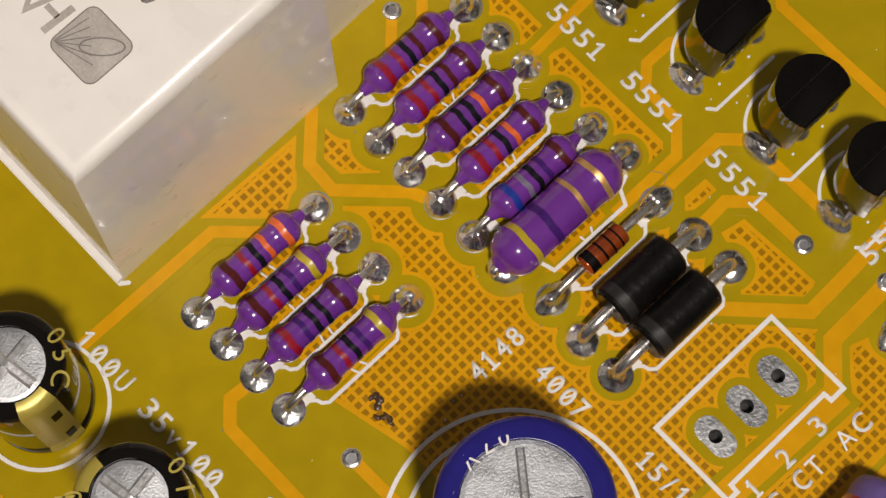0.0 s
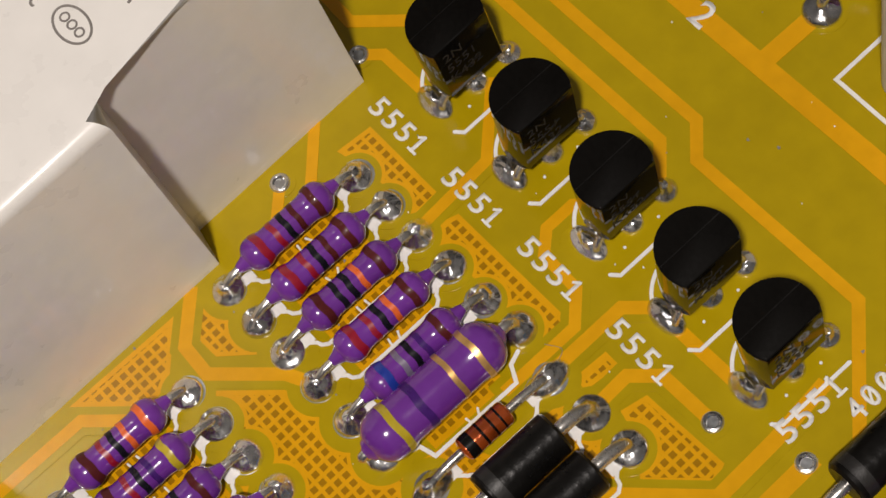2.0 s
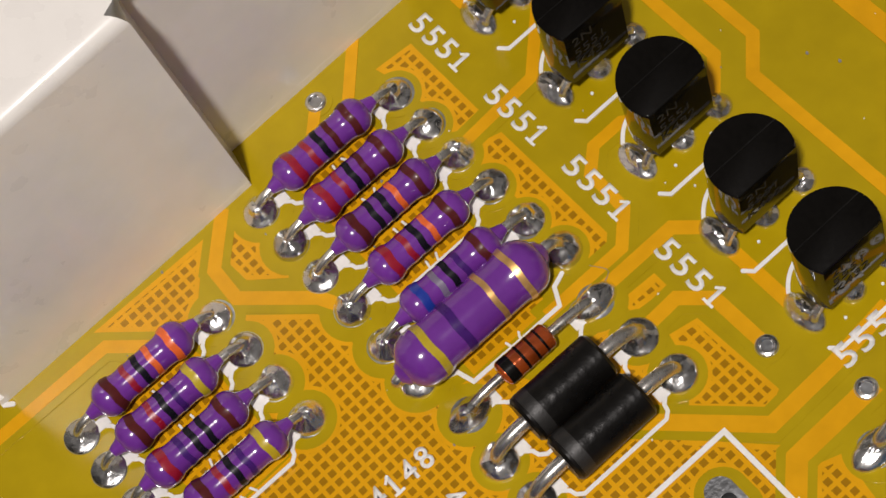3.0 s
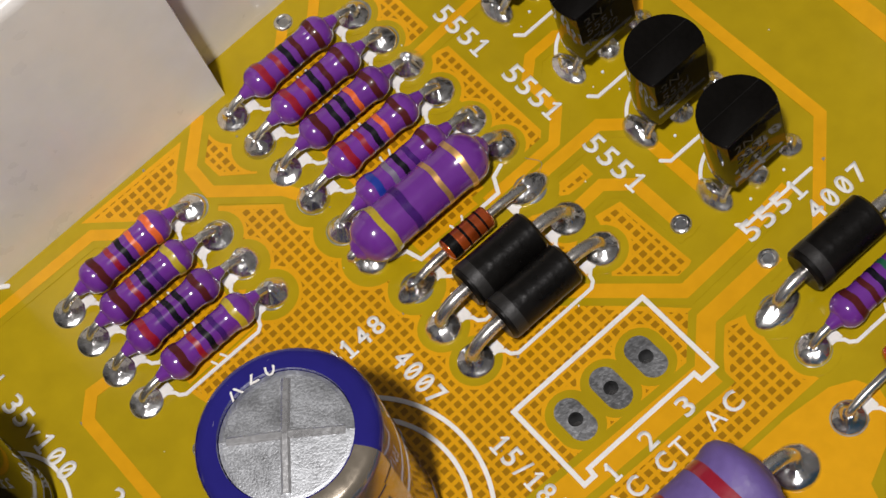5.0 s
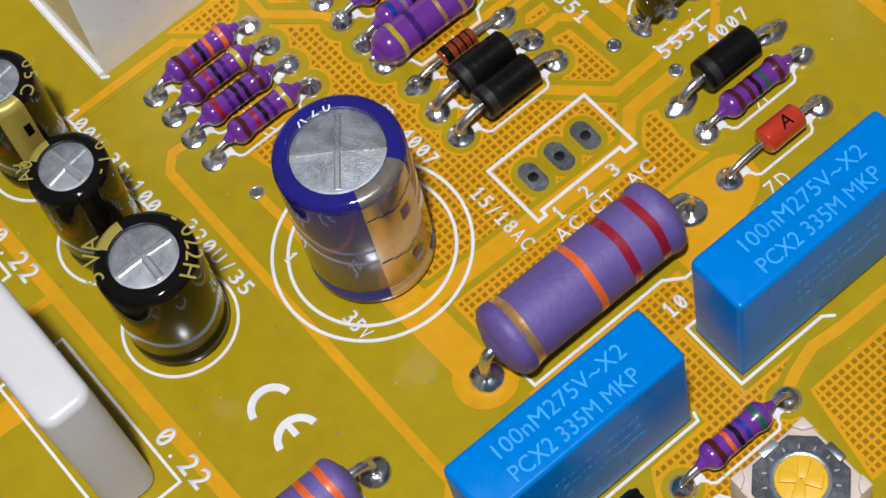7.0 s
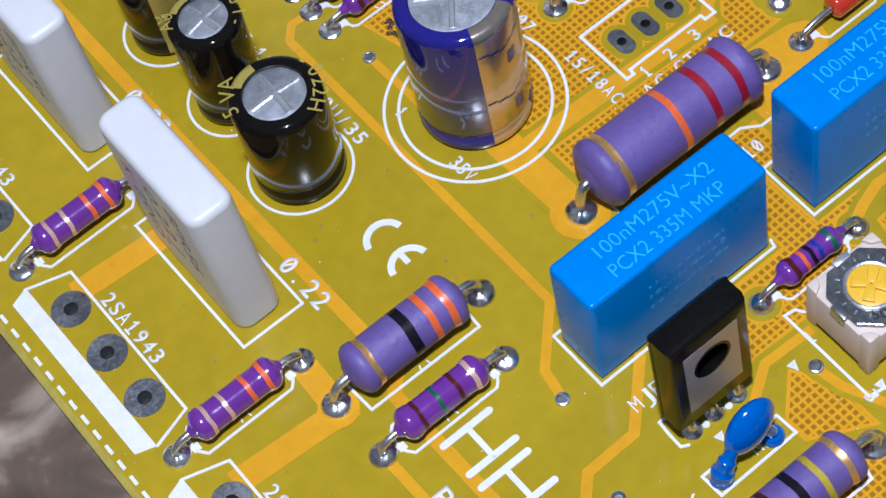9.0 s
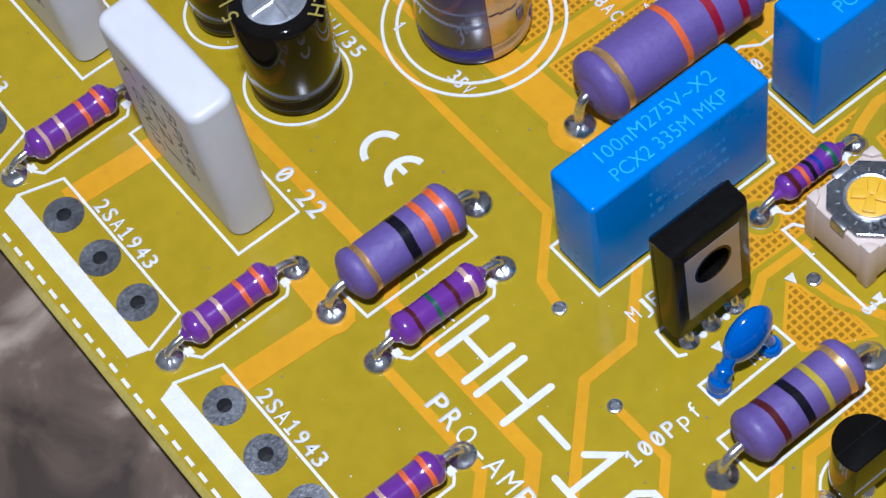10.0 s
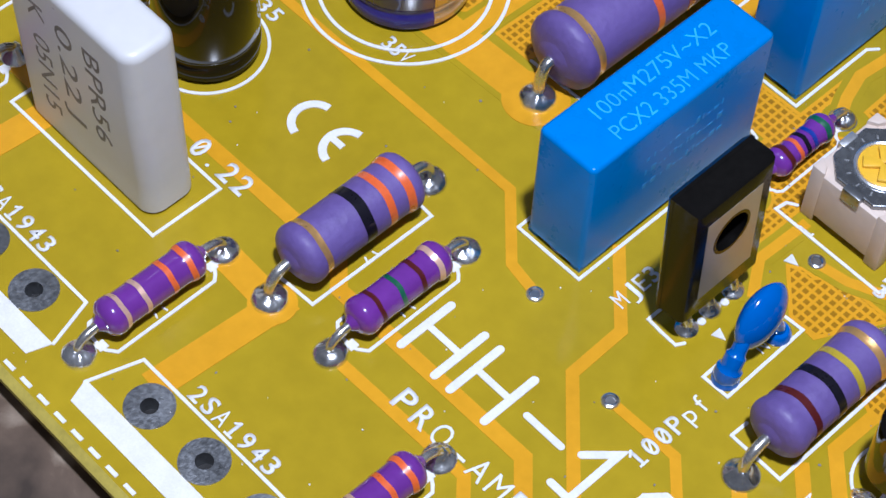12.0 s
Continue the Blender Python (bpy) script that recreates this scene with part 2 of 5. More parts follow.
def lettering(name, text, size, mat, parent, m, width=None, thick=0.02, bold=0.0, label=""):
    """Raised print in the built-in font: cap height size (mm), fitted to width if given; m: its pose in mm, reading along x."""
    cu = bpy.data.curves.new(name, "FONT")
    cu.body, cu.size, cu.extrude, cu.offset, cu.resolution_u = text, 1.0, 0.0, bold, 3
    ob = new(name, cu)
    bpy.context.view_layer.update()
    me = bpy.data.meshes.new_from_object(ob.evaluated_get(bpy.context.evaluated_depsgraph_get()))
    bpy.data.objects.remove(ob)
    bpy.data.curves.remove(cu)
    bm = bmesh.new()
    bm.from_mesh(me)
    bpy.data.meshes.remove(me)
    xs = [v.co.x for v in bm.verts]
    ys = [v.co.y for v in bm.verts]
    k = size / 0.70
    kx = width / (max(xs) - min(xs)) if width else k
    for v in bm.verts:
        v.co = Vector(((v.co.x - min(xs)) * kx, v.co.y * k, 0))
    top = bmesh.ops.extrude_face_region(bm, geom=bm.faces[:])
    for v in top["geom"]:
        if isinstance(v, bmesh.types.BMVert):
            v.co.z += thick
    bm.transform(m)
    return part(name, bm, mat, parent, label, smooth=False)


def mm_pose(x, y, z, rx=0, ry=0, rz=0):
    return Matrix.LocRotScale((x, y, z), Euler([radians(a) for a in (rx, ry, rz)]), None)


# ---- the large structure: table, board ----
rng = random.Random(4)
table_mat = bpy.data.materials.new("brown marbled stone top")
table_mat.use_nodes = True
nt = table_mat.node_tree
pb = nt.nodes["Principled BSDF"]
pb.inputs["Roughness"].default_value = 0.45
tc = nt.nodes.new("ShaderNodeTexCoord")
n1 = nt.nodes.new("ShaderNodeTexNoise")
n1.inputs["Scale"].default_value, n1.inputs["Detail"].default_value, n1.inputs["Distortion"].default_value = 62, 12, 1.4
nt.links.new(tc.outputs["Object"], n1.inputs["Vector"])
cr = nt.nodes.new("ShaderNodeValToRGB")
cr.color_ramp.elements[0].position, cr.color_ramp.elements[0].color = 0.33, (0.040, 0.026, 0.016, 1)
cr.color_ramp.elements[1].position, cr.color_ramp.elements[1].color = 0.66, (0.40, 0.32, 0.23, 1)
e = cr.color_ramp.elements.new(0.52)
e.color = (0.125, 0.085, 0.055, 1)
nt.links.new(n1.outputs["Fac"], cr.inputs["Fac"])
nt.links.new(cr.outputs[0], pb.inputs["Base Color"])
TABLE_Z = -3.4
table = part("table_top", box(-600, -500, TABLE_Z - 30, 600, 500, TABLE_Z, 3), table_mat, None)
tagged(table, "brown and grey marbled stone table top under the board", "table", kind="structure")

bm = box(-75, -5.6, -1.6, 95, 130, 0.0)
rim = [e for e in bm.edges if abs(e.verts[0].co.z - e.verts[1].co.z) < 0.1]
bmesh.ops.bevel(bm, geom=rim, offset=0.55, segments=1, affect="EDGES")
board = part("circuit_board", bm, MASK, None, smooth=False)
tagged(board, "yellow double-sided amplifier circuit board with white print", "circuit board", kind="structure")
board.data.materials.append(EDGE)
for face in board.data.polygons:
    face.material_index = 0 if face.normal.z > 0.9 else 1
for i, (x, y) in enumerate(((-70, 0), (90, 0), (-70, 125), (90, 125))):
    s = thing("standoff", x, y, TABLE_Z, "brass hexagonal standoff under the circuit board", "standoff", "standoffs under the board")
    part("post", prism(circle(0, 0, 2.8, 6), 0, -1.6 - TABLE_Z, 0.2), BAND["gold"], s)


# ---- components ----
def solder_cone(r=1.0, h=0.95, top=0.34, n=30, seed=0):
    """Solder on a land: a hollow fillet rising to the wire, a full dome, a low wrinkled skirt or a thin wetted film."""
    fillet = ((1.0, 0.0), (0.985, 0.10), (0.93, 0.20), (0.82, 0.31), (0.70, 0.43), (0.58, 0.57), (0.47, 0.73), (0.38, 0.88))
    dome = ((1.0, 0.0), (0.99, 0.15), (0.95, 0.32), (0.87, 0.50), (0.75, 0.66), (0.61, 0.80), (0.46, 0.91), (0.36, 0.97))
    skirt = ((1.0, 0.0), (0.98, 0.09), (0.92, 0.16), (0.82, 0.23), (0.70, 0.31), (0.57, 0.42), (0.46, 0.56), (0.38, 0.70))
    prof = [(r * k, h * q) for k, q in (fillet, dome, skirt, dome)[seed % 4]]
    crown = prof[-1][1]
    prof += [(top * 0.95, crown + 0.06 * h), (top * 0.6, crown + 0.11 * h), (0, crown + 0.12 * h)]
    bm = revolve(prof, n)
    for v in bm.verts:
        if v.co.z > 0.05:
            a, q = math.atan2(v.co.y, v.co.x), min(1.0, v.co.z / 0.4)
            wave = noise.noise(Vector((math.cos(a) * 1.3 + seed * 7, math.sin(a) * 1.3, v.co.z)))
            swell = 1 + 0.10 * q * wave + 0.018 * q * math.sin(9 * a + seed)
            v.co.x *= swell
            v.co.y *= swell
            v.co.z *= 1 + 0.16 * wave
    return bm


CONES = []
for s in range(4):
    bm = solder_cone(1.0, (1.15, 0.82, 1.05, 0.66)[s], 0.34, seed=s)
    ob = part("solder_joint", bm, SOLDER, None)
    CONES.append(ob.data)
    bpy.data.objects.remove(ob)


def joint(parent, x, y, z=0.0, k=1.0, kz=1.0, seed=0, rz=None):
    """A solder joint of radius k mm on its parent's own ground."""
    o = new("solder_joint", CONES[seed % 4])
    o.parent = parent
    o.matrix_basis = Matrix.LocRotScale((x * MM, y * MM, z * MM), Euler((0, 0, seed * 1.3 if rz is None else radians(rz))), (k, k, kz))
    return o


def body_radius(L, R, bulb, end, y):
    """Radius of a resistor's body at y from its middle: a waist between two swollen ends."""
    a = abs(y)
    if a > L / 2:
        return 0.0
    waist = R * (1 - bulb)
    edge = L / 2 - end
    if a > edge:
        t = (a - edge) / end
        return R * max(0.0, (1 - t ** 2.6)) ** 0.55
    t = min(1.0, max(0.0, (a - edge + 0.9) / 0.9)) if bulb else 1.0
    t = t * t * (3 - 2 * t)
    return waist + (R - waist) * t


def resistor(x, y0, y1, L, R, z, bands, mat, label, group, bulb=0.10, end=1.1, off=0.0, wire=0.3, jr=1.0, sag=0.0, seed=0, neck=0.45, tilt=0.0, name="resistor", dx=0.0, flat=False):
    """Two pads at y0 and y1; a round body between them at height z. bands: (place along the body from -1 to 1, colour, width)."""
    ob = thing(name, x, (y0 + y1) / 2, 0, label, "resistor", group)
    half = (y1 - y0) / 2
    n = 40
    ys = sorted(set([-L / 2 + L * i / n for i in range(n + 1)] + [s * (L / 2 - end * k) for s in (-1, 1) for k in (0.02, 0.06, 0.12, 0.2)]))
    prof = [(max(body_radius(L, R, bulb, end, y), 0.0), y) for y in ys]
    prof[0] = (0, -L / 2)
    prof[-1] = (0, L / 2)
    at = pose(dx * MM, off * MM, z * MM, tilt, 0, 0)
    body = part("body", revolve(prof, 36, "y"), mat, ob, at=at)
    # lacquer running out along the wire
    for s in (-1, 1):
        cone = [(R * 0.62, s * (L / 2 - end * 0.35)), (R * 0.40, s * (L / 2 + neck * 0.15)), (wire * 1.35, s * (L / 2 + neck * 0.7)), (wire * 1.02, s * (L / 2 + neck * 1.2))]
        part("collar", revolve(cone, 20, "y"), mat, body)
    for k, (p, colour, w) in enumerate(bands):
        c = p * L / 2
        pr = []
        m = 5
        for i in range(m + 1):
            yy = c - w / 2 + w * i / m
            pr.append((body_radius(L, R, bulb, end, yy) + 0.022, yy))
        pr = [(pr[0][0] - 0.05, pr[0][1])] + pr + [(pr[-1][0] - 0.05, pr[-1][1])]
        bm = revolve(pr, 36, "y")
        for v in bm.verts:
            ang = math.atan2(v.co.z, v.co.x)
            v.co.y += 0.05 * w * math.sin(ang * 2 + k + seed) + 0.03 * math.sin(ang * 5 + seed * 2 + k)
        part("colour_band", bm, BAND[colour], body, colour.replace("pale", "pale gold") + " colour band")
    for s, pad in ((-1, -half), (1, half)):
        a = s * L / 2 + off
        gap = abs(pad - a)
        ctrl = [(dx, a - s * 0.4, z), (dx, a + s * min(0.35, gap * 0.3), z), (dx * 0.6, a + s * gap * 0.66, z - 0.12 * z), (0, pad - s * 0.05, z * 0.55), (0, pad, 0.25), (0, pad, -1.4)]
        part("lead", tube(smooth_path(ctrl), wire, 10), LEAD, ob)
        joint(ob, 0, pad, 0.02, jr, 0.32 if flat and s < 0 else 1.0 + 0.15 * math.sin(seed * 3 + s), 1 if flat and s < 0 else seed * 3 + 2 * (s > 0))
    return ob


G = "small purple resistors"
small = dict(L=6.5, R=1.09, z=1.25, mat=PURPLE, wire=0.27, jr=1.04, bulb=0.16, end=1.0)


def five(*cols, rev=False):
    ps = (-0.60, -0.26, -0.02, 0.22, 0.62)
    ws = (0.50, 0.36, 0.38, 0.36, 0.44)
    return [(p, c, w) for p, c, w in zip(ps, cols, ws)]


A_X = (-18.5, -15.75, -13.1, -10.35, -7.45)
A_B = (("red", "red", "black", "brown", "brown"), ("red", "red", "black", "brown", "brown"), ("brown", "black", "black", "orange", "brown"), ("red", "red", "black", "orange", "brown"), ("blue", "grey", "black", "violet", "brown"))
A_T = ("red, red, black, brown and brown bands", "red, red, black, brown and brown bands", "brown, black, black, orange and brown bands", "red, red, black, orange and brown bands", "blue, grey, black and brown bands")
for i, x in enumerate(A_X):
    o = (0.0, 0.0, 0.1, 0.1, -0.1)[i]
    resistor(x, 47.75 + 0.03 * i, 57.6 + 0.08 * i, bands=five(*A_B[i]), label="small glossy purple resistor with " + A_T[i], group=G, off=o, seed=i, **small)
B_X = (-15.4, -12.8, -10.1, -7.3)
B_B = (("brown", "red", "black", "orange", "orange"), ("brown", "red", "black", "violet", "yellow"), ("red", "violet", "black", "black", "brown"), ("brown", "red", "black", "violet", "yellow"))
B_T = ("brown, red, black and two orange bands", "brown, red, black and yellow bands", "red, two black and brown bands", "brown, red, black and yellow bands")
for i, x in enumerate(B_X):
    resistor(x, 32.48, 42.0 + 0.07 * i, flat=True, bands=five(*B_B[i]), label="small glossy purple resistor with " + B_T[i], group=G, off=(0.1, -0.2, -0.2, 0.3)[i], seed=i + 7, **small)
resistor(17.55, 61.85, 71.8, bands=five("brown", "brown", "black", "green", "brown"), label="small glossy purple resistor with brown, black and green bands", group=G, seed=13, **small)
resistor(37.7, 41.2, 51.2, bands=five("brown", "orange", "black", "blue", "green"), label="small purple resistor with orange, blue and green bands beside trimmer", group=G, seed=15, L=6.2, R=1.12, z=1.5, mat=PURPLE, wire=0.27, jr=1.0, bulb=0.14, end=1.0)
big_purple = resistor(-4.75, 47.85, 58.1, off=-0.85, L=9.7, R=1.64, z=1.85, bands=[(-0.58, "yellow", 0.46), (-0.22, "violet", 0.5), (0.26, "gold", 0.34), (0.62, "gold", 0.38)], mat=PURPLE,
         label="larger glossy purple resistor with yellow and gold bands", group="power resistors", bulb=0.07, end=1.6, wire=0.33, jr=1.1, seed=21, neck=0.2)
run = bmesh.new()
bmesh.ops.create_uvsphere(run, u_segments=20, v_segments=12, radius=1.0)
for v in run.verts:
    v.co = Vector((v.co.x * 1.0, v.co.y * 1.15, v.co.z * 0.75)) * (1 + 0.12 * noise.noise(v.co * 1.7))
part("lacquer_run", run, PURPLE, big_purple, "purple lacquer run down onto the land", at=pose(0.0, -4.35 * MM, 0.95 * MM))
med = dict(L=8.4, R=1.43, z=1.7, mat=PURPLE, wire=0.33, jr=1.2, group="medium purple resistors", bulb=0.11, end=1.0, neck=0.25)
for k, (x, y0, y1) in enumerate(((-6.05, -1.0, 11.35), (16.88, -0.9, 11.3), (38.25, -0.9, 11.1), (-6.6, 83.6, 95.8))):
    resistor(x, y0, y1, bands=[(-0.64, "pale", 0.36), (-0.24, "pale", 0.36), (0.28, "orange", 0.42), (0.66, "orange", 0.42)], label="medium glossy purple resistor with two gold and two orange bands", seed=30 + k, **med)
resistor(27.8, 11.2, 23.35, bands=[(-0.56, "brown", 0.36), (-0.12, "green", 0.36), (0.30, "brown", 0.38), (0.66, "pale", 0.40)], label="medium glossy purple resistor with brown, green and gold bands", seed=35, **med)
big = dict(mat=MATTE, bulb=0.07, group="power resistors")
resistor(21.9, 11.1, 25.6, L=11.0, R=2.25, z=2.55, bands=[(-0.66, "gold", 0.55), (0.02, "black", 0.85), (0.38, "orange", 0.6), (0.68, "orange", 0.6)], label="matte violet power resistor with gold, black and two orange bands", end=1.2, wire=0.4, jr=1.3, seed=41, neck=0.1, **big)
resistor(52.05, 24.4, 39.1, L=10.8, R=2.2, z=2.5, bands=[(-0.52, "brown", 0.55), (-0.10, "black", 0.7), (0.26, "yellow", 0.55), (0.66, "gold", 0.55)], label="matte violet power resistor with brown, black, yellow and gold bands", end=1.2, wire=0.4, jr=1.3, seed=44, neck=0.1, **big)
resistor(21.75, 36.4, 56.4, L=17.0, R=3.1, z=3.4, off=-0.45, bands=[(-0.74, "gold", 0.75), (-0.02, "orange", 0.62), (0.36, "red", 0.75), (0.68, "red", 0.75)], label="large matte violet power resistor with gold, orange and two red bands", end=1.45, wire=0.45, jr=1.4, seed=47, neck=0.1, **big)


def diode(x, y0, y1, L, R, z, mat, label, bands, seed=0, wire=0.4, off=0.0, jr=1.12, jlong=1.0, lead=LEAD):
    ob = thing("diode", x, (y0 + y1) / 2, 0, label, "diode", "diodes")
    e = 0.18
    prof = [(0, -L / 2), (R - e, -L / 2), (R, -L / 2 + e), (R, L / 2 - e), (R - e, L / 2), (0, L / 2)]
    if mat in (GLASS_ORANGE, GLASS_RED):
        prof = [(0, -L / 2)] + [(R * math.sin(math.pi / 2 * i / 5) ** 0.8, -L / 2 + R * 0.38 * (1 - math.cos(math.pi / 2 * i / 5))) for i in range(1, 6)]
        prof += [(r, -h) for r, h in reversed(prof)]
    body = part("body", revolve(prof, 32, "y"), mat, ob, at=pose(0, off * MM, z * MM))
    for c, w, m, nm in bands:
        part("mark_band", revolve([(R - 0.05, c - w / 2), (R + 0.02, c - w / 2), (R + 0.02, c + w / 2), (R - 0.05, c + w / 2)], 32, "y"), m, body, nm)
    half = (y1 - y0) / 2
    for s in (-1, 1):
        a, pad = s * L / 2 + off, s * half
        g = abs(pad - a)
        ctrl = [(0, a - s * 0.2, z), (0, a + s * g * 0.35, z * 0.98), (0, a + s * g * 0.75, z * 0.8), (0, pad - s * 0.02, z * 0.4), (0, pad, -1.4)]
        part("lead", tube(smooth_path(ctrl), wire, 12), lead, ob)
        j = joint(ob, 0, pad + s * 0.25 * (jlong - 1), 0.02, jr, 0.95, seed + (s > 0), rz=0)
        j.scale = (jr * (1 - 0.15 * (jlong - 1)), jr * jlong, 0.9)
    return ob


grey_ring = material("dark grey cathode ring", (0.016, 0.015, 0.014), 0.4, grain=0.3, scale=2, bump=0.4, bump_scale=2)
diode(1.7, 48.05, 57.65, 5.2, 1.38, 1.9, BLACK, "black plastic rectifier diode lying against its twin", [(-1.9, 0.7, grey_ring, "dark grey cathode ring")], 1)
diode(4.6, 48.05, 57.75, 5.2, 1.38, 1.9, BLACK, "black plastic rectifier diode next to the connector outline", [(-1.9, 0.7, grey_ring, "dark grey cathode ring")], 2)
diode(14.4, 62.3, 71.4, 5.2, 1.4, 1.6, BLACK, "black plastic rectifier diode beside a purple resistor", [(-1.8, 0.7, grey_ring, "dark grey cathode ring")], 3, jlong=1.6, jr=1.0)
diode(-1.35, 48.75, 57.2, 3.5, 0.74, 1.05, GLASS_ORANGE, "small orange glass signal diode with black marks", [(-1.15, 0.62, BLACK_GLOSS, "black cathode band"), (-0.25, 0.16, BLACK_GLOSS, "black print"), (0.45, 0.15, BLACK_GLOSS, "black print"), (1.05, 0.13, BLACK_GLOSS, "black print")], 4, wire=0.27, off=-0.25, jr=0.9, jlong=1.55)
z = diode(21.75, 60.4, 69.6, 3.9, 1.12, 1.5, GLASS_RED, "red glass zener diode with a black letter", [], 6, wire=0.27, off=0.6, jr=1.0)
lettering("letter", "A", 1.1, BLACK_GLOSS, z, mm_pose(0.70, 0.35, 2.40, 0, 38, 0) @ mm_pose(0, 0, 0, 0, 0, 90), label="black letter")


def to92(x, y, label, seed=0, tilt=0.0, height=6.8, lean=0.0, text=True):
    """Half-round transistor with its flat face towards +x; three legs in a row along y."""
    ob = thing("transistor", x, y, 0, label, "transistor", "small black transistors")
    R, flat = 2.38, 1.28
    a0 = math.degrees(math.acos(flat / R))
    outline = circle(0, 0, R, 28, a0, 360 - a0)
    bm = prism(outline, 0, 5.0, 0.0)
    top = max(bm.faces, key=lambda f: f.calc_center_median().z)
    bmesh.ops.bevel(bm, geom=list(top.edges), offset=0.14, segments=2, affect="EDGES", profile=0.5)
    for v in bm.verts:
        k = 1 - 0.012 * abs(v.co.z - 2.5)
        v.co.x *= k
        v.co.y *= k
    at = pose(-0.55 * MM, 0, (height - 5.0) * MM, tilt, lean, 0)
    body = part("body", bm, BLACK_MATTE, ob, at=at)
    body.data.materials.append(BLACK_POLISHED)
    for f in body.data.polygons:
        f.material_index = 0 if f.normal.z > 0.8 else 1
    part("mould_line", box(-0.62, -2.2, 4.99, -0.55, 2.2, 5.008), BLACK, body, "faint mould line across the top")
    if text:
        for k, w in enumerate(("2N", "5551", "K432")):
            lettering("marking", w, 0.78, MARK, body, mm_pose(flat * 0.985, -1.5, 3.55 - 1.15 * k, 90, 0, 90), label="grey laser lettering", thick=0.012)
    for k, dy in enumerate((-2.55, 0.0, 2.62)):
        pad = 0.0
        ctrl = [(-0.2, dy * 0.5, height - 4.9), (-0.15, dy * 0.62, height - 5.5), (-0.05, dy * 0.95, 0.8), (pad, dy, 0.2), (pad, dy, -1.4)]
        part("lead", tube(smooth_path(ctrl), 0.24, 8), LEAD, ob)
        j = joint(ob, (-0.75 if k == 0 else 0.0), dy, 0.02, 0.78, 0.9, seed + k, rz=0)
        if k == 0:
            j.scale = (1.35, 0.8, 0.95)
    return ob


for i, (x, y) in enumerate(((-17.9, 66.6), (-11.4, 66.65), (-4.95, 66.9), (1.35, 66.95), (7.5, 67.15))):
    to92(x, y, "black half-round transistor with glossy flat marked side on bent legs", i * 3, (1.0, -1.5, 1.0, 0, 1.5)[i], (7.0, 6.9, 7.1, 7.0, 7.1)[i], (-2, 2, 3, 4, 0)[i])
to92(59.6, 31.3, "black half-round transistor beside a power resistor", 20, 0, 6.9, 0, text=False)


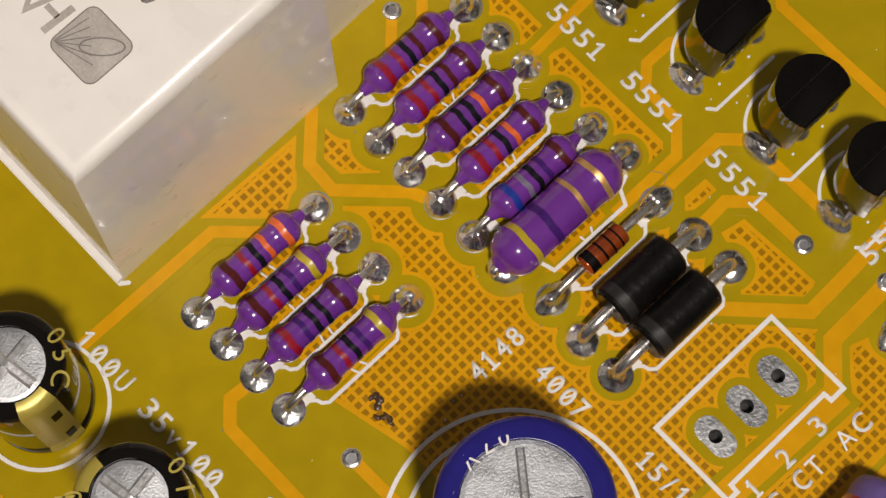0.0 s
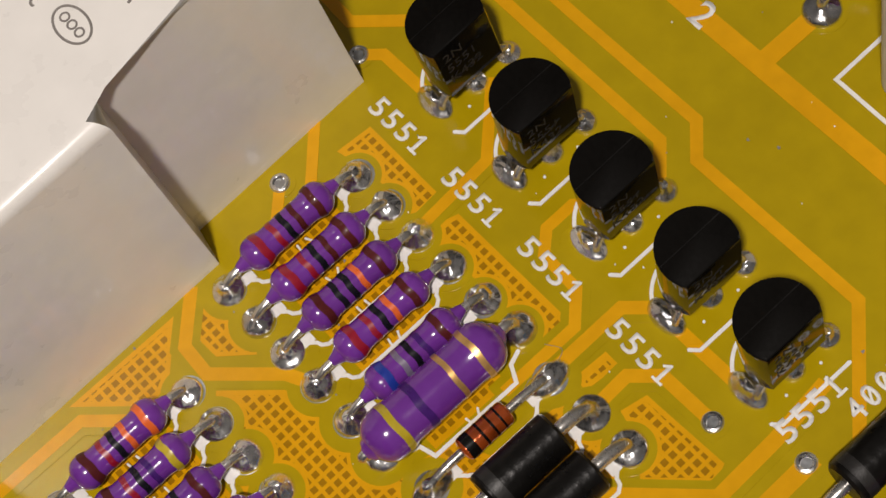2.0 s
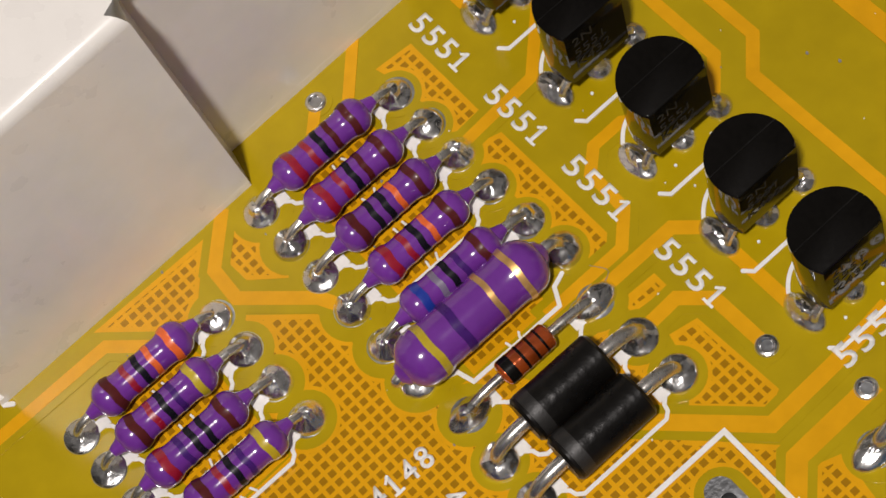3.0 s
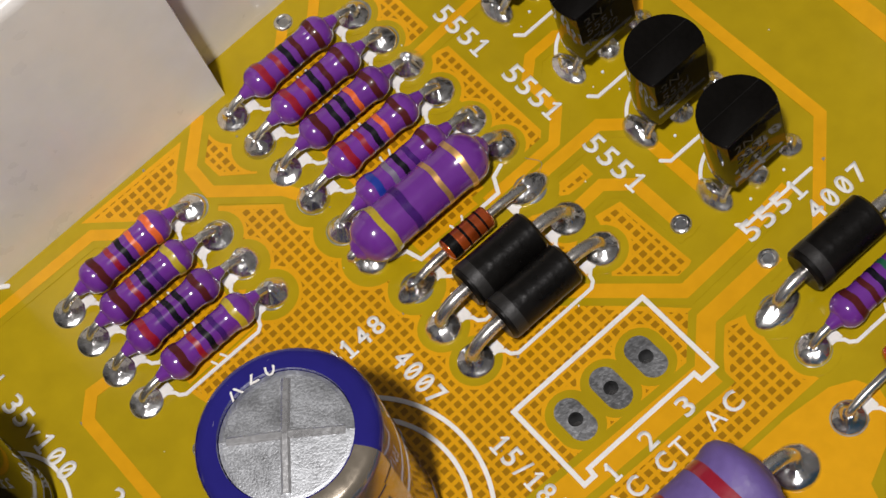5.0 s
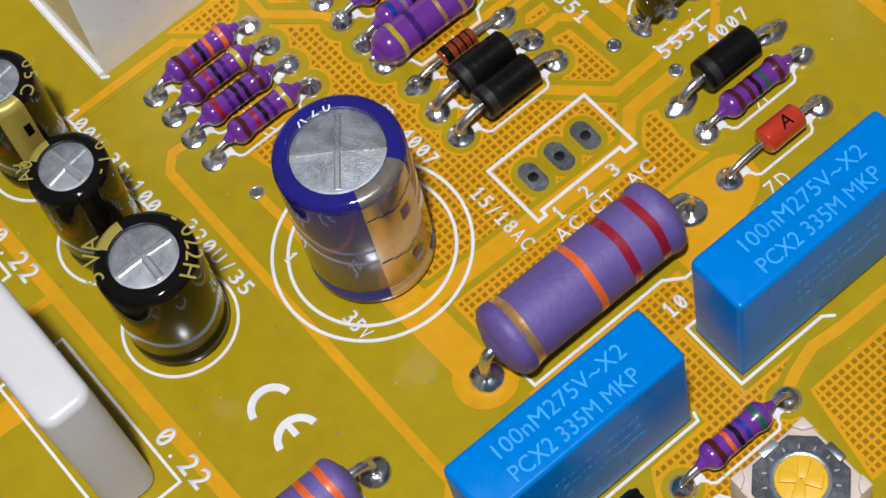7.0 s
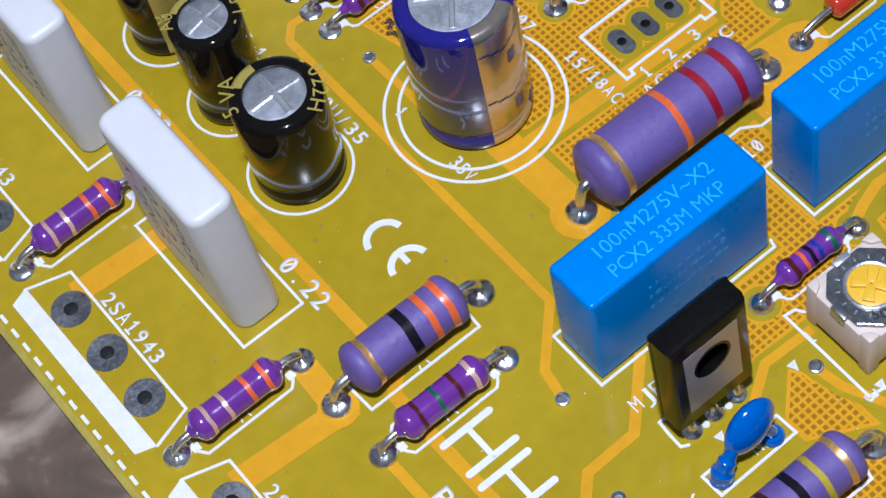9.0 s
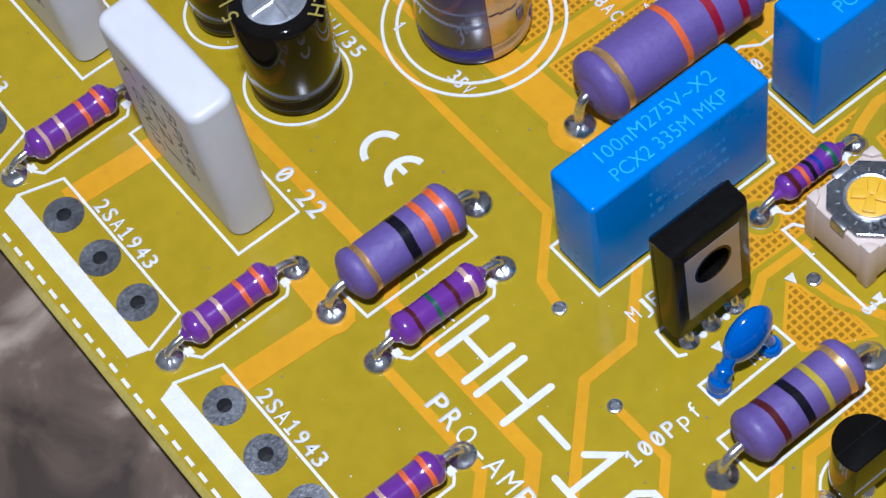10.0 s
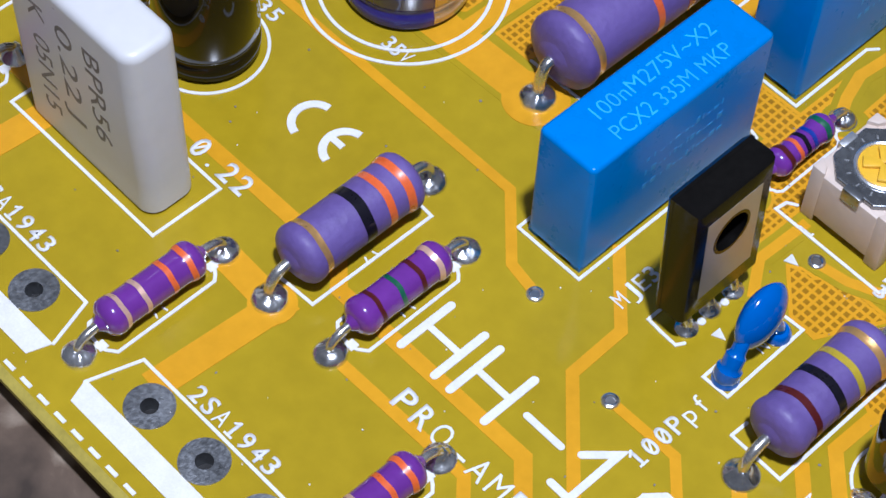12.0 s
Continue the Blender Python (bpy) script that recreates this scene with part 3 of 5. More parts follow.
def electrolytic(x, y, R, H, sleeve, label, stripe_at, stripe_deg, stripe_mat, marks, seed=0, top_r=0.73, cross=4):
    """A round capacitor: sleeve with a rolled rim and a crimp above the foot, scored metal top, print stripe."""
    ob = thing("capacitor", x, y, 0, label, "capacitor", "electrolytic capacitors")
    prof = [(0, 0.25), (R * 0.93, 0.25), (R * 0.985, 0.45), (R, 0.9), (R, 1.5), (R * 0.965, 1.75), (R * 0.955, 2.0), (R * 0.965, 2.25), (R, 2.55), (R, H - 0.75)]
    for i in range(1, 6):
        a = math.pi / 2 * i / 5
        prof.append((R - 0.75 * (1 - math.cos(a)), H - 0.75 + 0.75 * math.sin(a)))
    prof += [(R * top_r, H - 0.02), (R * top_r - 0.06, H - 0.6), (0, H - 0.6)]
    body = part("sleeve", revolve(prof, 56), sleeve, ob)
    # pressed top: four quarters falling slightly away from the scored cross
    turn = 52 if R > 4.5 else 88 if R > 3.5 else 100
    fall = 0.06
    dish = revolve([(R * top_r - 0.06, H - 0.04), (R * top_r - 0.3, H - 0.02), (R * top_r * 0.5, H - 0.02), (0, H - 0.02)], 48)
    for v in dish.verts:
        v.co.z -= fall * (abs(v.co.x) + abs(v.co.y))
    part("metal_top", dish, ALU, ob, "scored bare aluminium top", smooth=False, at=pose(0, 0, 0, 0, 0, turn))
    for k in range(cross // 2):
        ln, wd = R * top_r * 0.86, 0.27 if R > 4.5 else 0.34
        ridge = prism([(-ln, -wd), (0, -wd), (ln, -wd), (ln, wd), (0, wd), (-ln, wd)], H - 0.06, H + 0.05)
        for v in ridge.verts:
            v.co.z -= fall * abs(v.co.x)
            v.co.y *= 0.5 if v.co.z > H - 0.02 - fall * abs(v.co.x) else 1
        part("score_line", ridge, RIDGE, ob, "pressed vent ridge", smooth=False, at=pose(0, 0, 0.012 * MM * k, 0, 0, turn + 90 * k))
    # stripe
    def patch(a0, a1, z0, z1, mat, nm, out=0.03, label="", rim=False):
        bm = bmesh.new()
        n = max(3, int((a1 - a0) / 5) + 1)
        rows = [(r, h) for r, h in prof[1:15] if z0 < h < z1]
        heights = [h for _, h in prof[1:15]]
        radii = [q for q, _ in prof[1:15]]
        rows = [(np.interp(z0, heights, radii), z0)] + rows + ([(np.interp(z1, heights, radii), z1)] if not rim else [(prof[15][0] + 0.05, H - 0.005)])
        cols = []
        for i in range(n + 1):
            q = radians(a0 + (a1 - a0) * i / n)
            cols.append([bm.verts.new(((r + out) * math.cos(q), (r + out) * math.sin(q), h + (out if h > H - 0.5 else 0))) for r, h in rows])
        for c, d in zip(cols, cols[1:]):
            for j in range(len(c) - 1):
                bm.faces.new((c[j], d[j], d[j + 1], c[j + 1]))
        return part(nm, bm, mat, body, label)
    patch(stripe_at - stripe_deg / 2, stripe_at + stripe_deg / 2, 0.6, H, stripe_mat, "print_stripe", label="metallic print stripe", rim=True)
    for k in range(marks):
        zz = H * (0.22 + 0.42 * k)
        patch(stripe_at + 4, stripe_at + 15, zz, zz + 1.5, sleeve, "stripe_mark", 0.05)
        if R > 4.5:
            for q in range(5):
                patch(stripe_at - 27 + 11 * q, stripe_at - 16 + 11 * q, zz + 2.3 + 0.28 * abs(q - 2), zz + 2.45 + 0.28 * abs(q - 2), sleeve, "stripe_mark", 0.052)
    for s in (-1, 1):
        part("lead", tube([(s * R * 0.45, 0, 0.6), (s * R * 0.45, 0, -1.5)], 0.3, 8), LEAD, ob)
    # dark rubber seal between can and board
    part("seal", revolve([(0, 0.0), (R * 0.8, 0.0), (R * 0.8, 0.3), (0, 0.3)], 32), DARK, ob)
    return ob


bigcap = electrolytic(7.6, 36.85, 4.85, 15.3, SLEEVE_BLUE, "tall dark blue electrolytic capacitor with silver stripe and cross-scored top", 9, 56, STRIPE_SILVER, 2)
# faint rim print on the big sleeve
for a, w in ((150, "0"), (165, "7"), (182, "V"), (215, "-")):
    q = radians(a)
    lettering("rim_print", w, 0.9, SILK, bigcap, mm_pose(4.15 * math.cos(q), 4.15 * math.sin(q), 15.27, 0, 0, a + 90), thick=0.02, label="white rim print")
for k, (x, R, H, nm) in enumerate(((2.3, 3.9, 11.2, "black electrolytic capacitor with gold print and cross-scored top"), (-7.55, 3.15, 11.6, "slim black electrolytic capacitor with gold print, cross-scored top"), (-17.6, 3.15, 11.6, "slim black electrolytic capacitor standing in a row"))):
    c = electrolytic(x, 22.2, R, H, SLEEVE_BLACK, nm, (198, 198, -8)[k], 42, GOLD_PRINT, 2, k + 1, 0.68)
    for a, w in (((36, "H"), (54, "2"), (70, "2"), (87, "0"), (108, "-"), (240, "VA"), (262, "5")), ((88, "0"), (58, "1"), (40, "-"), (232, "0"), (254, "AV")), ((40, "C"), (62, "5"), (84, "0")))[k]:
        q = radians(a)
        lettering("rim_print", w, 1.3 * R / 3.9, GOLD_PRINT, c, mm_pose(R * 0.80 * math.cos(q), R * 0.80 * math.sin(q), H - 0.02, 0, 0, a - 90), thick=0.03, label="gold rim print")
    q = radians(225)
    for j in range(8):
        lettering("side_print", "=", 0.9, GOLD_PRINT, c, mm_pose(R * math.cos(q) * 1.006, R * math.sin(q) * 1.006, 2.8 + 0.7 * j, 0, 0, 225) @ mm_pose(0, 0, 0, 90, 90, 0) @ mm_pose(0, -0.5, 0), thick=0.01, label="illegible gold side print")


def film_capacitor(x0, y0, x1, y1, h, label):
    ob = thing("film_capacitor", (x0 + x1) / 2, (y0 + y1) / 2, 0, label, "capacitor", "blue film capacitors")
    w, l = (x1 - x0) / 2, (y1 - y0) / 2
    bm = prism(rounded(-w, -l, w, l, 0.45, 3), 0.5, h, 0)
    top = max(bm.faces, key=lambda f: f.calc_center_median().z)
    bmesh.ops.bevel(bm, geom=list(top.edges), offset=0.35, segments=3, affect="EDGES", profile=0.5)
    body = part("case", bm, BLUE, ob)
    for sy in (-1, 1):
        for sx in (-1, 1):
            part("foot", box(sx * (w - 0.5) - 0.4, sy * (l - 1.4) - 1.3, 0, sx * (w - 0.5) + 0.4, sy * (l - 1.4) + 1.3, 0.6), BLUE, body)
        part("lead", tube([(0, sy * 7.5, 0.8), (0, sy * 7.5, -1.4)], 0.4, 8), LEAD, ob)
        joint(ob, 0, sy * 7.5, 0.02, 1.1, 0.4, 2)
    lettering("marking", "100nM275V~X2", 1.25, BLUE_PRINT, body, mm_pose(-0.25, -l + 3.4, h, 0, 0, 90), width=11.2, thick=0.02, label="pale print on the blue top")
    lettering("marking", "PCX2 335M MKP", 1.25, BLUE_PRINT, body, mm_pose(1.75, -l + 3.2, h, 0, 0, 90), width=11.0, thick=0.02, label="pale print on the blue top")
    # illegible approval marks on the side: bars and rings
    rg = random.Random(5)
    for j in range(3):
        yy = -l + 5.4
        while yy < l - 4.5:
            d = rg.uniform(0.12, 0.5)
            part("approval_mark", box(w - 0.01, yy, h * 0.42 + 1.5 * j, w + 0.015, yy + d, h * 0.42 + 1.5 * j + rg.uniform(0.08, 0.6)), BLUE_PRINT, body, "illegible pale approval print")
            yy += d + rg.uniform(0.2, 0.5)
    return ob


film_capacitor(29.35, 27.75, 34.35, 45.2, 11.3, "blue box film capacitor beside the large violet resistor")
film_capacitor(29.2, 50.0, 34.3, 67.6, 11.3, "blue box film capacitor with pale lettering on top")


def cement_resistor(x0, y0, x1, y1, h, label, turn=0, lean=0.0, text=True):
    ob = thing("cement_resistor", (x0 + x1) / 2, (y0 + y1) / 2, 0, label, "resistor", "white ceramic resistors", rz=turn)
    w, l = (x1 - x0) / 2, (y1 - y0) / 2
    # upright walls with rounded corners, rolling over into the flat top
    rings = [(0.0, 0.3)] + [(0.7 * (1 - math.cos(radians(a))), h - 0.7 + 0.7 * math.sin(radians(a))) for a in range(0, 91, 18)]
    bm = bmesh.new()
    loops = [[bm.verts.new((px, py, z)) for px, py in rounded(-w + d, -l + d, w - d, l - d, 1.25 - d, 6)] for d, z in rings]
    for a, b in zip(loops, loops[1:]):
        for q in range(len(a)):
            bm.faces.new((a[q], a[(q + 1) % len(a)], b[(q + 1) % len(b)], b[q]))
    bm.faces.new(loops[0])
    bm.faces.new(loops[-1])
    body = part("case", bm, WHITE_CERAMIC, ob, at=pose(0, 0, 0, lean, 0, 0))
    if text:
        for k, s in enumerate(("BPR56", "0.22 J", "K  05N15")):
            lettering("marking", s, 1.75, INK, body, mm_pose(w - 5.0 - 2.9 * k, -l - 0.004, h - 2.6, 90, 0, 0) @ mm_pose(0, 0, 0, 0, 0, -90), width=(h - 7.4) * (1.0, 1.05, 1.2)[k], thick=0.02, label="grey printed lettering")
    for s in (-1, 1):
        part("lead", tube([(s * w * 0.7, 0, 0.5), (s * w * 0.7, 0, -1.4)], 0.4, 8), LEAD, ob)
        joint(ob, s * w * 0.7, 0, 0.02, 1.0, 0.3, 1)
    return ob


cement_resistor(-1.9, 9.3, 11.75, 13.5, 16.8, "white ceramic power resistor block with grey lettering", lean=1.0)
cement_resistor(-24.9, 9.3, -11.3, 13.5, 16.8, "white ceramic power resistor block at the board edge", lean=1.0)
cement_resistor(-1.3, 82.2, 12.4, 86.4, 16.8, "white ceramic power resistor block behind the transistors", text=False)


def power_transistor(x, y, label):
    """Flat black transistor standing on three legs, metal face with a screw hole towards +x."""
    ob = thing("power_transistor", x, y, 0, label, "transistor")
    W, T, H, z0 = 3.75, 2.7, 11.4, 2.25
    at = pose(-0.75 * MM, 0, z0 * MM, 0, -3.0, 0)
    # body with a real hole: side walls as a ring of quads round the bore
    n = 32
    bm = bmesh.new()
    hole_z, hr = 6.9, 1.55
    rect = []
    for i in range(n):
        a = 2 * math.pi * i / n
        dx, dz = math.cos(a), math.sin(a)
        k = min(W / abs(dx) if abs(dx) > 1e-6 else 1e9, (H - hole_z) / dz if dz > 1e-6 else (hole_z / -dz if dz < -1e-6 else 1e9))
        rect.append((dx * k, hole_z + dz * k))
    for yz in ((-W, 0), (W, 0), (-W, H), (W, H)):
        j = min(range(n), key=lambda q: (rect[q][0] - yz[0]) ** 2 + (rect[q][1] - yz[1]) ** 2)
        rect[j] = yz
    loops = []
    for xx, src in ((-T / 2, None), (-T / 2, [(a * 0.9, 0.4 + b * 0.93) for a, b in rect]), (-T / 2 + 0.4, rect), (-T / 2 + 0.65, rect), (-T / 2 + 0.7, [(a * 0.985, 0.05 + b * 0.99) for a, b in rect]), (T / 2 - 0.55, [(a * 0.985, 0.05 + b * 0.99) for a, b in rect]), (T / 2 - 0.15, [(a * 0.95, 0.2 + b * 0.965) for a, b in rect]), (T / 2, [(a * 0.89, 0.4 + b * 0.93) for a, b in rect]), (T / 2, None)):
        loops.append([bm.verts.new((xx, *(p if src else (hr * math.cos(2 * math.pi * i / n), hole_z + hr * math.sin(2 * math.pi * i / n))))) for i, p in enumerate(src or rect)])
    loops.append(loops[0])
    for a, b in zip(loops, loops[1:]):
        for i in range(n):
            bm.faces.new((a[i], a[(i + 1) % n], b[(i + 1) % n], b[i]))
    body = part("body", bm, BLACK_GLOSS, ob, at=at)
    # metal plate round the hole
    bm = bmesh.new()
    P = 2.55
    out, inn = [], []
    for i in range(n):
        a = 2 * math.pi * i / n
        dx, dz = math.cos(a), math.sin(a)
        k = min(P / abs(dx) if abs(dx) > 1e-6 else 1e9, 2.75 / dz if dz > 1e-6 else (5.0 / -dz if dz < -1e-6 else 1e9))
        out.append((dx * k, hole_z + dz * k))
        inn.append((1.75 * dx, hole_z + 1.75 * dz))
    for yz in ((-P, hole_z - 5.0), (P, hole_z - 5.0), (-P, hole_z + 2.75), (P, hole_z + 2.75)):
        j = min(range(n), key=lambda q: (out[q][0] - yz[0]) ** 2 + (out[q][1] - yz[1]) ** 2)
        out[j] = yz
    lo = [[bm.verts.new((xx, *p)) for p in src] for xx, src in ((T / 2 - 0.1, inn), (T / 2 + 0.02, inn), (T / 2 + 0.02, out), (T / 2 - 0.1, out))]
    for a, b in zip(lo, lo[1:]):
        for i in range(n):
            bm.faces.new((a[i], a[(i + 1) % n], b[(i + 1) % n], b[i]))
    part("back_plate", bm, NICKEL, body, "bare metal mounting face", smooth=False)
    tubebm = bmesh.new()
    rings = [[tubebm.verts.new((xx, r * math.cos(2 * math.pi * i / n), hole_z + r * math.sin(2 * math.pi * i / n))) for i in range(n)] for xx, r in ((T / 2 + 0.03, 1.74), (T / 2 + 0.03, 1.5), (-T / 2 + 0.3, 1.45))]
    for a, b in zip(rings, rings[1:]):
        for i in range(n):
            tubebm.faces.new((a[i], a[(i + 1) % n], b[(i + 1) % n], b[i]))
    part("bore", tubebm, BLACK_GLOSS, body, "round screw hole")
    for dy in (-2.25, 0.0, 2.3):
        part("lead", tube(smooth_path([(-0.7, dy, z0 + 0.2), (-0.55, dy, 1.6), (0, dy, 0.5), (0, dy, -1.4)]), 0.38, 10), LEAD, ob)
        joint(ob, 0, dy, 0.02, 0.85, 0.8, int(dy) + 4)
    return ob


power_transistor(42.15, 32.25, "flat black power transistor standing upright, metal face with screw hole")


def ceramic_capacitor(x, y0, y1, label):
    ob = thing("ceramic_capacitor", x, (y0 + y1) / 2, 0, label, "capacitor")
    bm = bmesh.new()
    bmesh.ops.create_uvsphere(bm, u_segments=28, v_segments=18, radius=1.0)
    for v in bm.verts:
        v.co = Vector((v.co.x * 1.15, v.co.y * 2.55, v.co.z * 1.95))
        s = v.co.x / 1.15
        v.co.x *= 0.75 + 0.25 * abs(s)
    part("disc", bm, BLUE_LACQUER, ob, at=pose(-0.5 * MM, 0.75 * MM, 3.5 * MM, 0, -14, 0) @ pose(0, 0, 0, 28, 0, 0))
    h = (y1 - y0) / 2
    part("leg", tube(smooth_path([(-0.3, -0.9, 3.0), (-0.1, -1.7, 2.2), (0, -h + 0.25, 1.3), (0, -h, 0.5), (0, -h, -0.1)]), [0.55] * 6 + [0.74] * 5 + [0.92] * 5 + [0.85] * 5, 14), BLUE_LACQUER, ob, "lacquered blue leg")
    part("leg", tube(smooth_path([(-0.3, 1.6, 2.6), (-0.1, h - 0.4, 1.6), (0, h, 0.7), (0, h, -0.1)]), 0.5, 14), BLUE_LACQUER, ob, "lacquered blue leg")
    for s in (-1, 1):
        part("foot_blob", revolve([(0.98, 0.0), (0.95, 0.35), (0.75, 0.62), (0, 0.75)], 20), BLUE_LACQUER, ob, at=pose(0, s * h * MM, 0.02 * MM))
    return ob


ceramic_capacitor(46.55, 29.0, 34.1, "glossy blue lacquered ceramic disc capacitor on two legs")


def trimmer(x, y, label):
    ob = thing("trimmer", x, y, 0, label, "potentiometer")
    r, c = 3.4, 1.05
    octo = [(-r, -r + c), (-r + c, -r), (r - c, -r), (r, -r + c), (r, r - c), (r - c, r), (-r + c, r), (-r, r - c)]
    part("housing", prism(octo, 0.7, 5.0, 0.16), CREAM, ob, "cream plastic housing")
    for sx, sy in ((-1, -1), (1, -1), (1, 1), (-1, 1)):
        lug = prism([(sx * (r - 1.15), sy * r), (sx * r, sy * r), (sx * r, sy * (r - 1.15)), (sx * (r - 0.75), sy * (r - 0.75))], 0.0, 5.35, 0.14)
        part("corner_lug", lug, CREAM, ob)
    k = 2.32
    face = [(-3.05, -k + 0.7), (-k + 0.7, -3.05), (k - 0.7, -3.05), (3.05, -k + 0.7), (3.05, k - 0.7), (k - 0.7, 3.05), (-k + 0.7, 3.05), (-3.05, k - 0.7)]
    plate = prism(face, 5.0, 5.45, 0.10)
    part("cover_plate", plate, DARK_STEEL, ob, "dark stamped steel cover plate", smooth=False)
    part("rotor_ring", revolve([(1.80, 5.42), (1.82, 5.62), (1.95, 5.68), (2.08, 5.60), (2.10, 5.44)], 40), RIDGE, ob, "bright rolled rim round the rotor")
    part("rotor", revolve([(1.80, 5.3), (1.80, 5.54), (1.66, 5.60), (0, 5.60)], 36), YELLOW, ob, "yellow rotor with cross slot")
    for k in range(2):
        for side in (-1, 1):
            fin = prism([(side * 0.05, -0.30), (side * 1.5, -0.50), (side * 1.5, 0.50), (side * 0.05, 0.30)][::side], 5.58, 5.88, 0.08)
            part("cross_fin", fin, YELLOW, ob, at=pose(0, 0, 0.012 * MM * k, 0, 0, 38 + 90 * k))
    for k in range(13):
        a = 40 + 25 * k
        part("dimple", box(-0.16, -0.06, 5.44, 0.16, 0.06, 5.475), RIDGE, ob, at=pose(0, 0, 0, 0, 0, a) @ pose(2.52 * MM, 0, 0))
    lettering("marking", "501", 0.9, DARK, ob, mm_pose(2.2, -1.9, 5.45, 0, 0, 60), thick=0.02, label="stamped digits")
    for a in (0, 90, 180, 270):
        part("clip", box(2.85, -0.75, 4.3, 3.47, 0.75, 5.5, 0.1), DARK_STEEL if a % 180 else RIDGE, ob, "folded steel tab", at=pose(0, 0, 0, 0, 0, a))
    return ob


trimmer(44.3, 46.2, "square cream trimmer potentiometer with steel cover and yellow rotor")


def relay():
    ob = thing("relay", -20.0, 30.6, 0, "large glossy white relay with stepped corner and grey print", "relay")
    low = [(-27.6, 0), (-0.05, 0), (-0.2, 17.8), (-2.7, 18.3), (-2.85, 31.4), (-27.6, 31.4)]
    H = 19.6
    bm = prism(low, 0.15, H)
    top = max(bm.faces, key=lambda f: f.calc_center_median().z)
    for v in bm.verts:
        if v.co.z > 1:
            v.co.x = -13.8 + (v.co.x + 13.8) * 0.985
            v.co.y = 15.7 + (v.co.y - 15.7) * 0.975
    bmesh.ops.bevel(bm, geom=list(top.edges), offset=0.85, segments=5, affect="EDGES", profile=0.5)
    case = part("case", bm, WHITE_PLASTIC, ob)
    base = prism([(x, y if y > 5 else y - 0.4) for x, y in low], 0.0, 0.6)
    part("base_seam", base, WHITE_PLASTIC, ob)
    # sprue nub
    part("sprue_nub", revolve([(1.1, 0), (1.05, 0.25), (0.7, 0.4), (0, 0.42)], 28), WHITE_PLASTIC, ob, at=pose(-10.8 * MM, 16.2 * MM, H * MM))
    lettering("marking", "024VDC", 2.0, INK, case, mm_pose(-4.75, 11.45, H, 0, 0, 180), width=7.9, thick=0.02, bold=-0.012, label="grey printed lettering")
    part("approval_ring", strip([(-6.1 + 1.3 * math.cos(2 * math.pi * i / 40), 19.9 + 0.85 * math.sin(2 * math.pi * i / 40)) for i in range(40)], 0.14, H, 0.02, closed=True), INK, case, "oval approval mark")
    for k in range(3):
        part("approval_bar", strip(circle(-6.74 + 0.64 * k, 19.9, 0.25, 14), 0.11, H, 0.02, closed=True), INK, case)
    # grey printed emblem: rounded square with a fan of strokes and an oval, plain bars beside it
    part("emblem_field", prism(rounded(-6.9, 4.35, -3.5, 7.65, 0.55), H, H + 0.012), PALE_INK, case, "pale grey printed emblem")
    part("emblem_outline", strip(rounded(-6.9, 4.35, -3.5, 7.65, 0.55), 0.07, H, 0.02, closed=True), INK, case, "printed emblem outline")
    part("emblem_oval", strip([(-4.75 + 0.85 * math.cos(2 * math.pi * i / 32) + 0.35 * math.sin(2 * math.pi * i / 32), 6.35 + 0.85 * math.cos(2 * math.pi * i / 32) - 0.35 * math.sin(2 * math.pi * i / 32)) for i in range(32)], 0.09, H, 0.022, closed=True), INK, case)
    for k in range(6):
        part("emblem_stroke", strip([(-6.75 + 0.05 * k, 4.75), (-6.45 + 0.42 * k, 6.9 - 0.32 * k)], 0.06, H, 0.021 + 0.0004 * k), INK, case)
    part("emblem_bar", strip([(-7.55, 4.85), (-7.45, 6.5)], 0.42, H, 0.02), PALE_INK, case)
    part("emblem_bar", strip([(-8.35, 5.75), (-7.8, 5.75)], 0.35, H, 0.02), PALE_INK, case)
    part("emblem_bar", strip([(-9.1, 4.8), (-8.6, 6.3), (-9.9, 6.0)], 0.3, H, 0.02, closed=True), PALE_INK, case)
    lettering("marking", "30A", 1.15, INK, case, mm_pose(-8.45, 20.15, H, 0, 0, 180), width=2.2, thick=0.02, label="grey printed lettering")
    for k in range(4):
        part("approval_bar", strip([(-4.9 - 0.42 * k, 22.8 - 0.1 * (k % 2)), (-5.05 - 0.42 * k, 23.5 + 0.15 * (k % 2))], 0.16, H, 0.02), INK, case)
    return ob


relay()


# ---- the board's copper, pads, holes and print ----
levels = {}


def lift(base):
    """Heights that never repeat, so that no two sheets share a plane."""
    levels[base] = levels.get(base, 0) + 1
    return base + 0.00008 * levels[base]


def disc(x, y, r, z0, z1, n=28, bm=None):
    return prism(circle(x, y, r, n), z0, z1, bm=bm)


def margin_sheet(bm):
    return part("cleared_margin", bm, MASK, board, smooth=False)


def trace(w, *pts, gap=False):
    """A copper track under the mask, with its cleared margin."""
    z = lift(0.045)
    if gap:
        margin_sheet(strip(pts, w + 0.95, 0.0, lift(0.034)))
    b = strip(pts, w, 0.0, z)
    return part("copper_trace", b, COPPER, board, smooth=False)


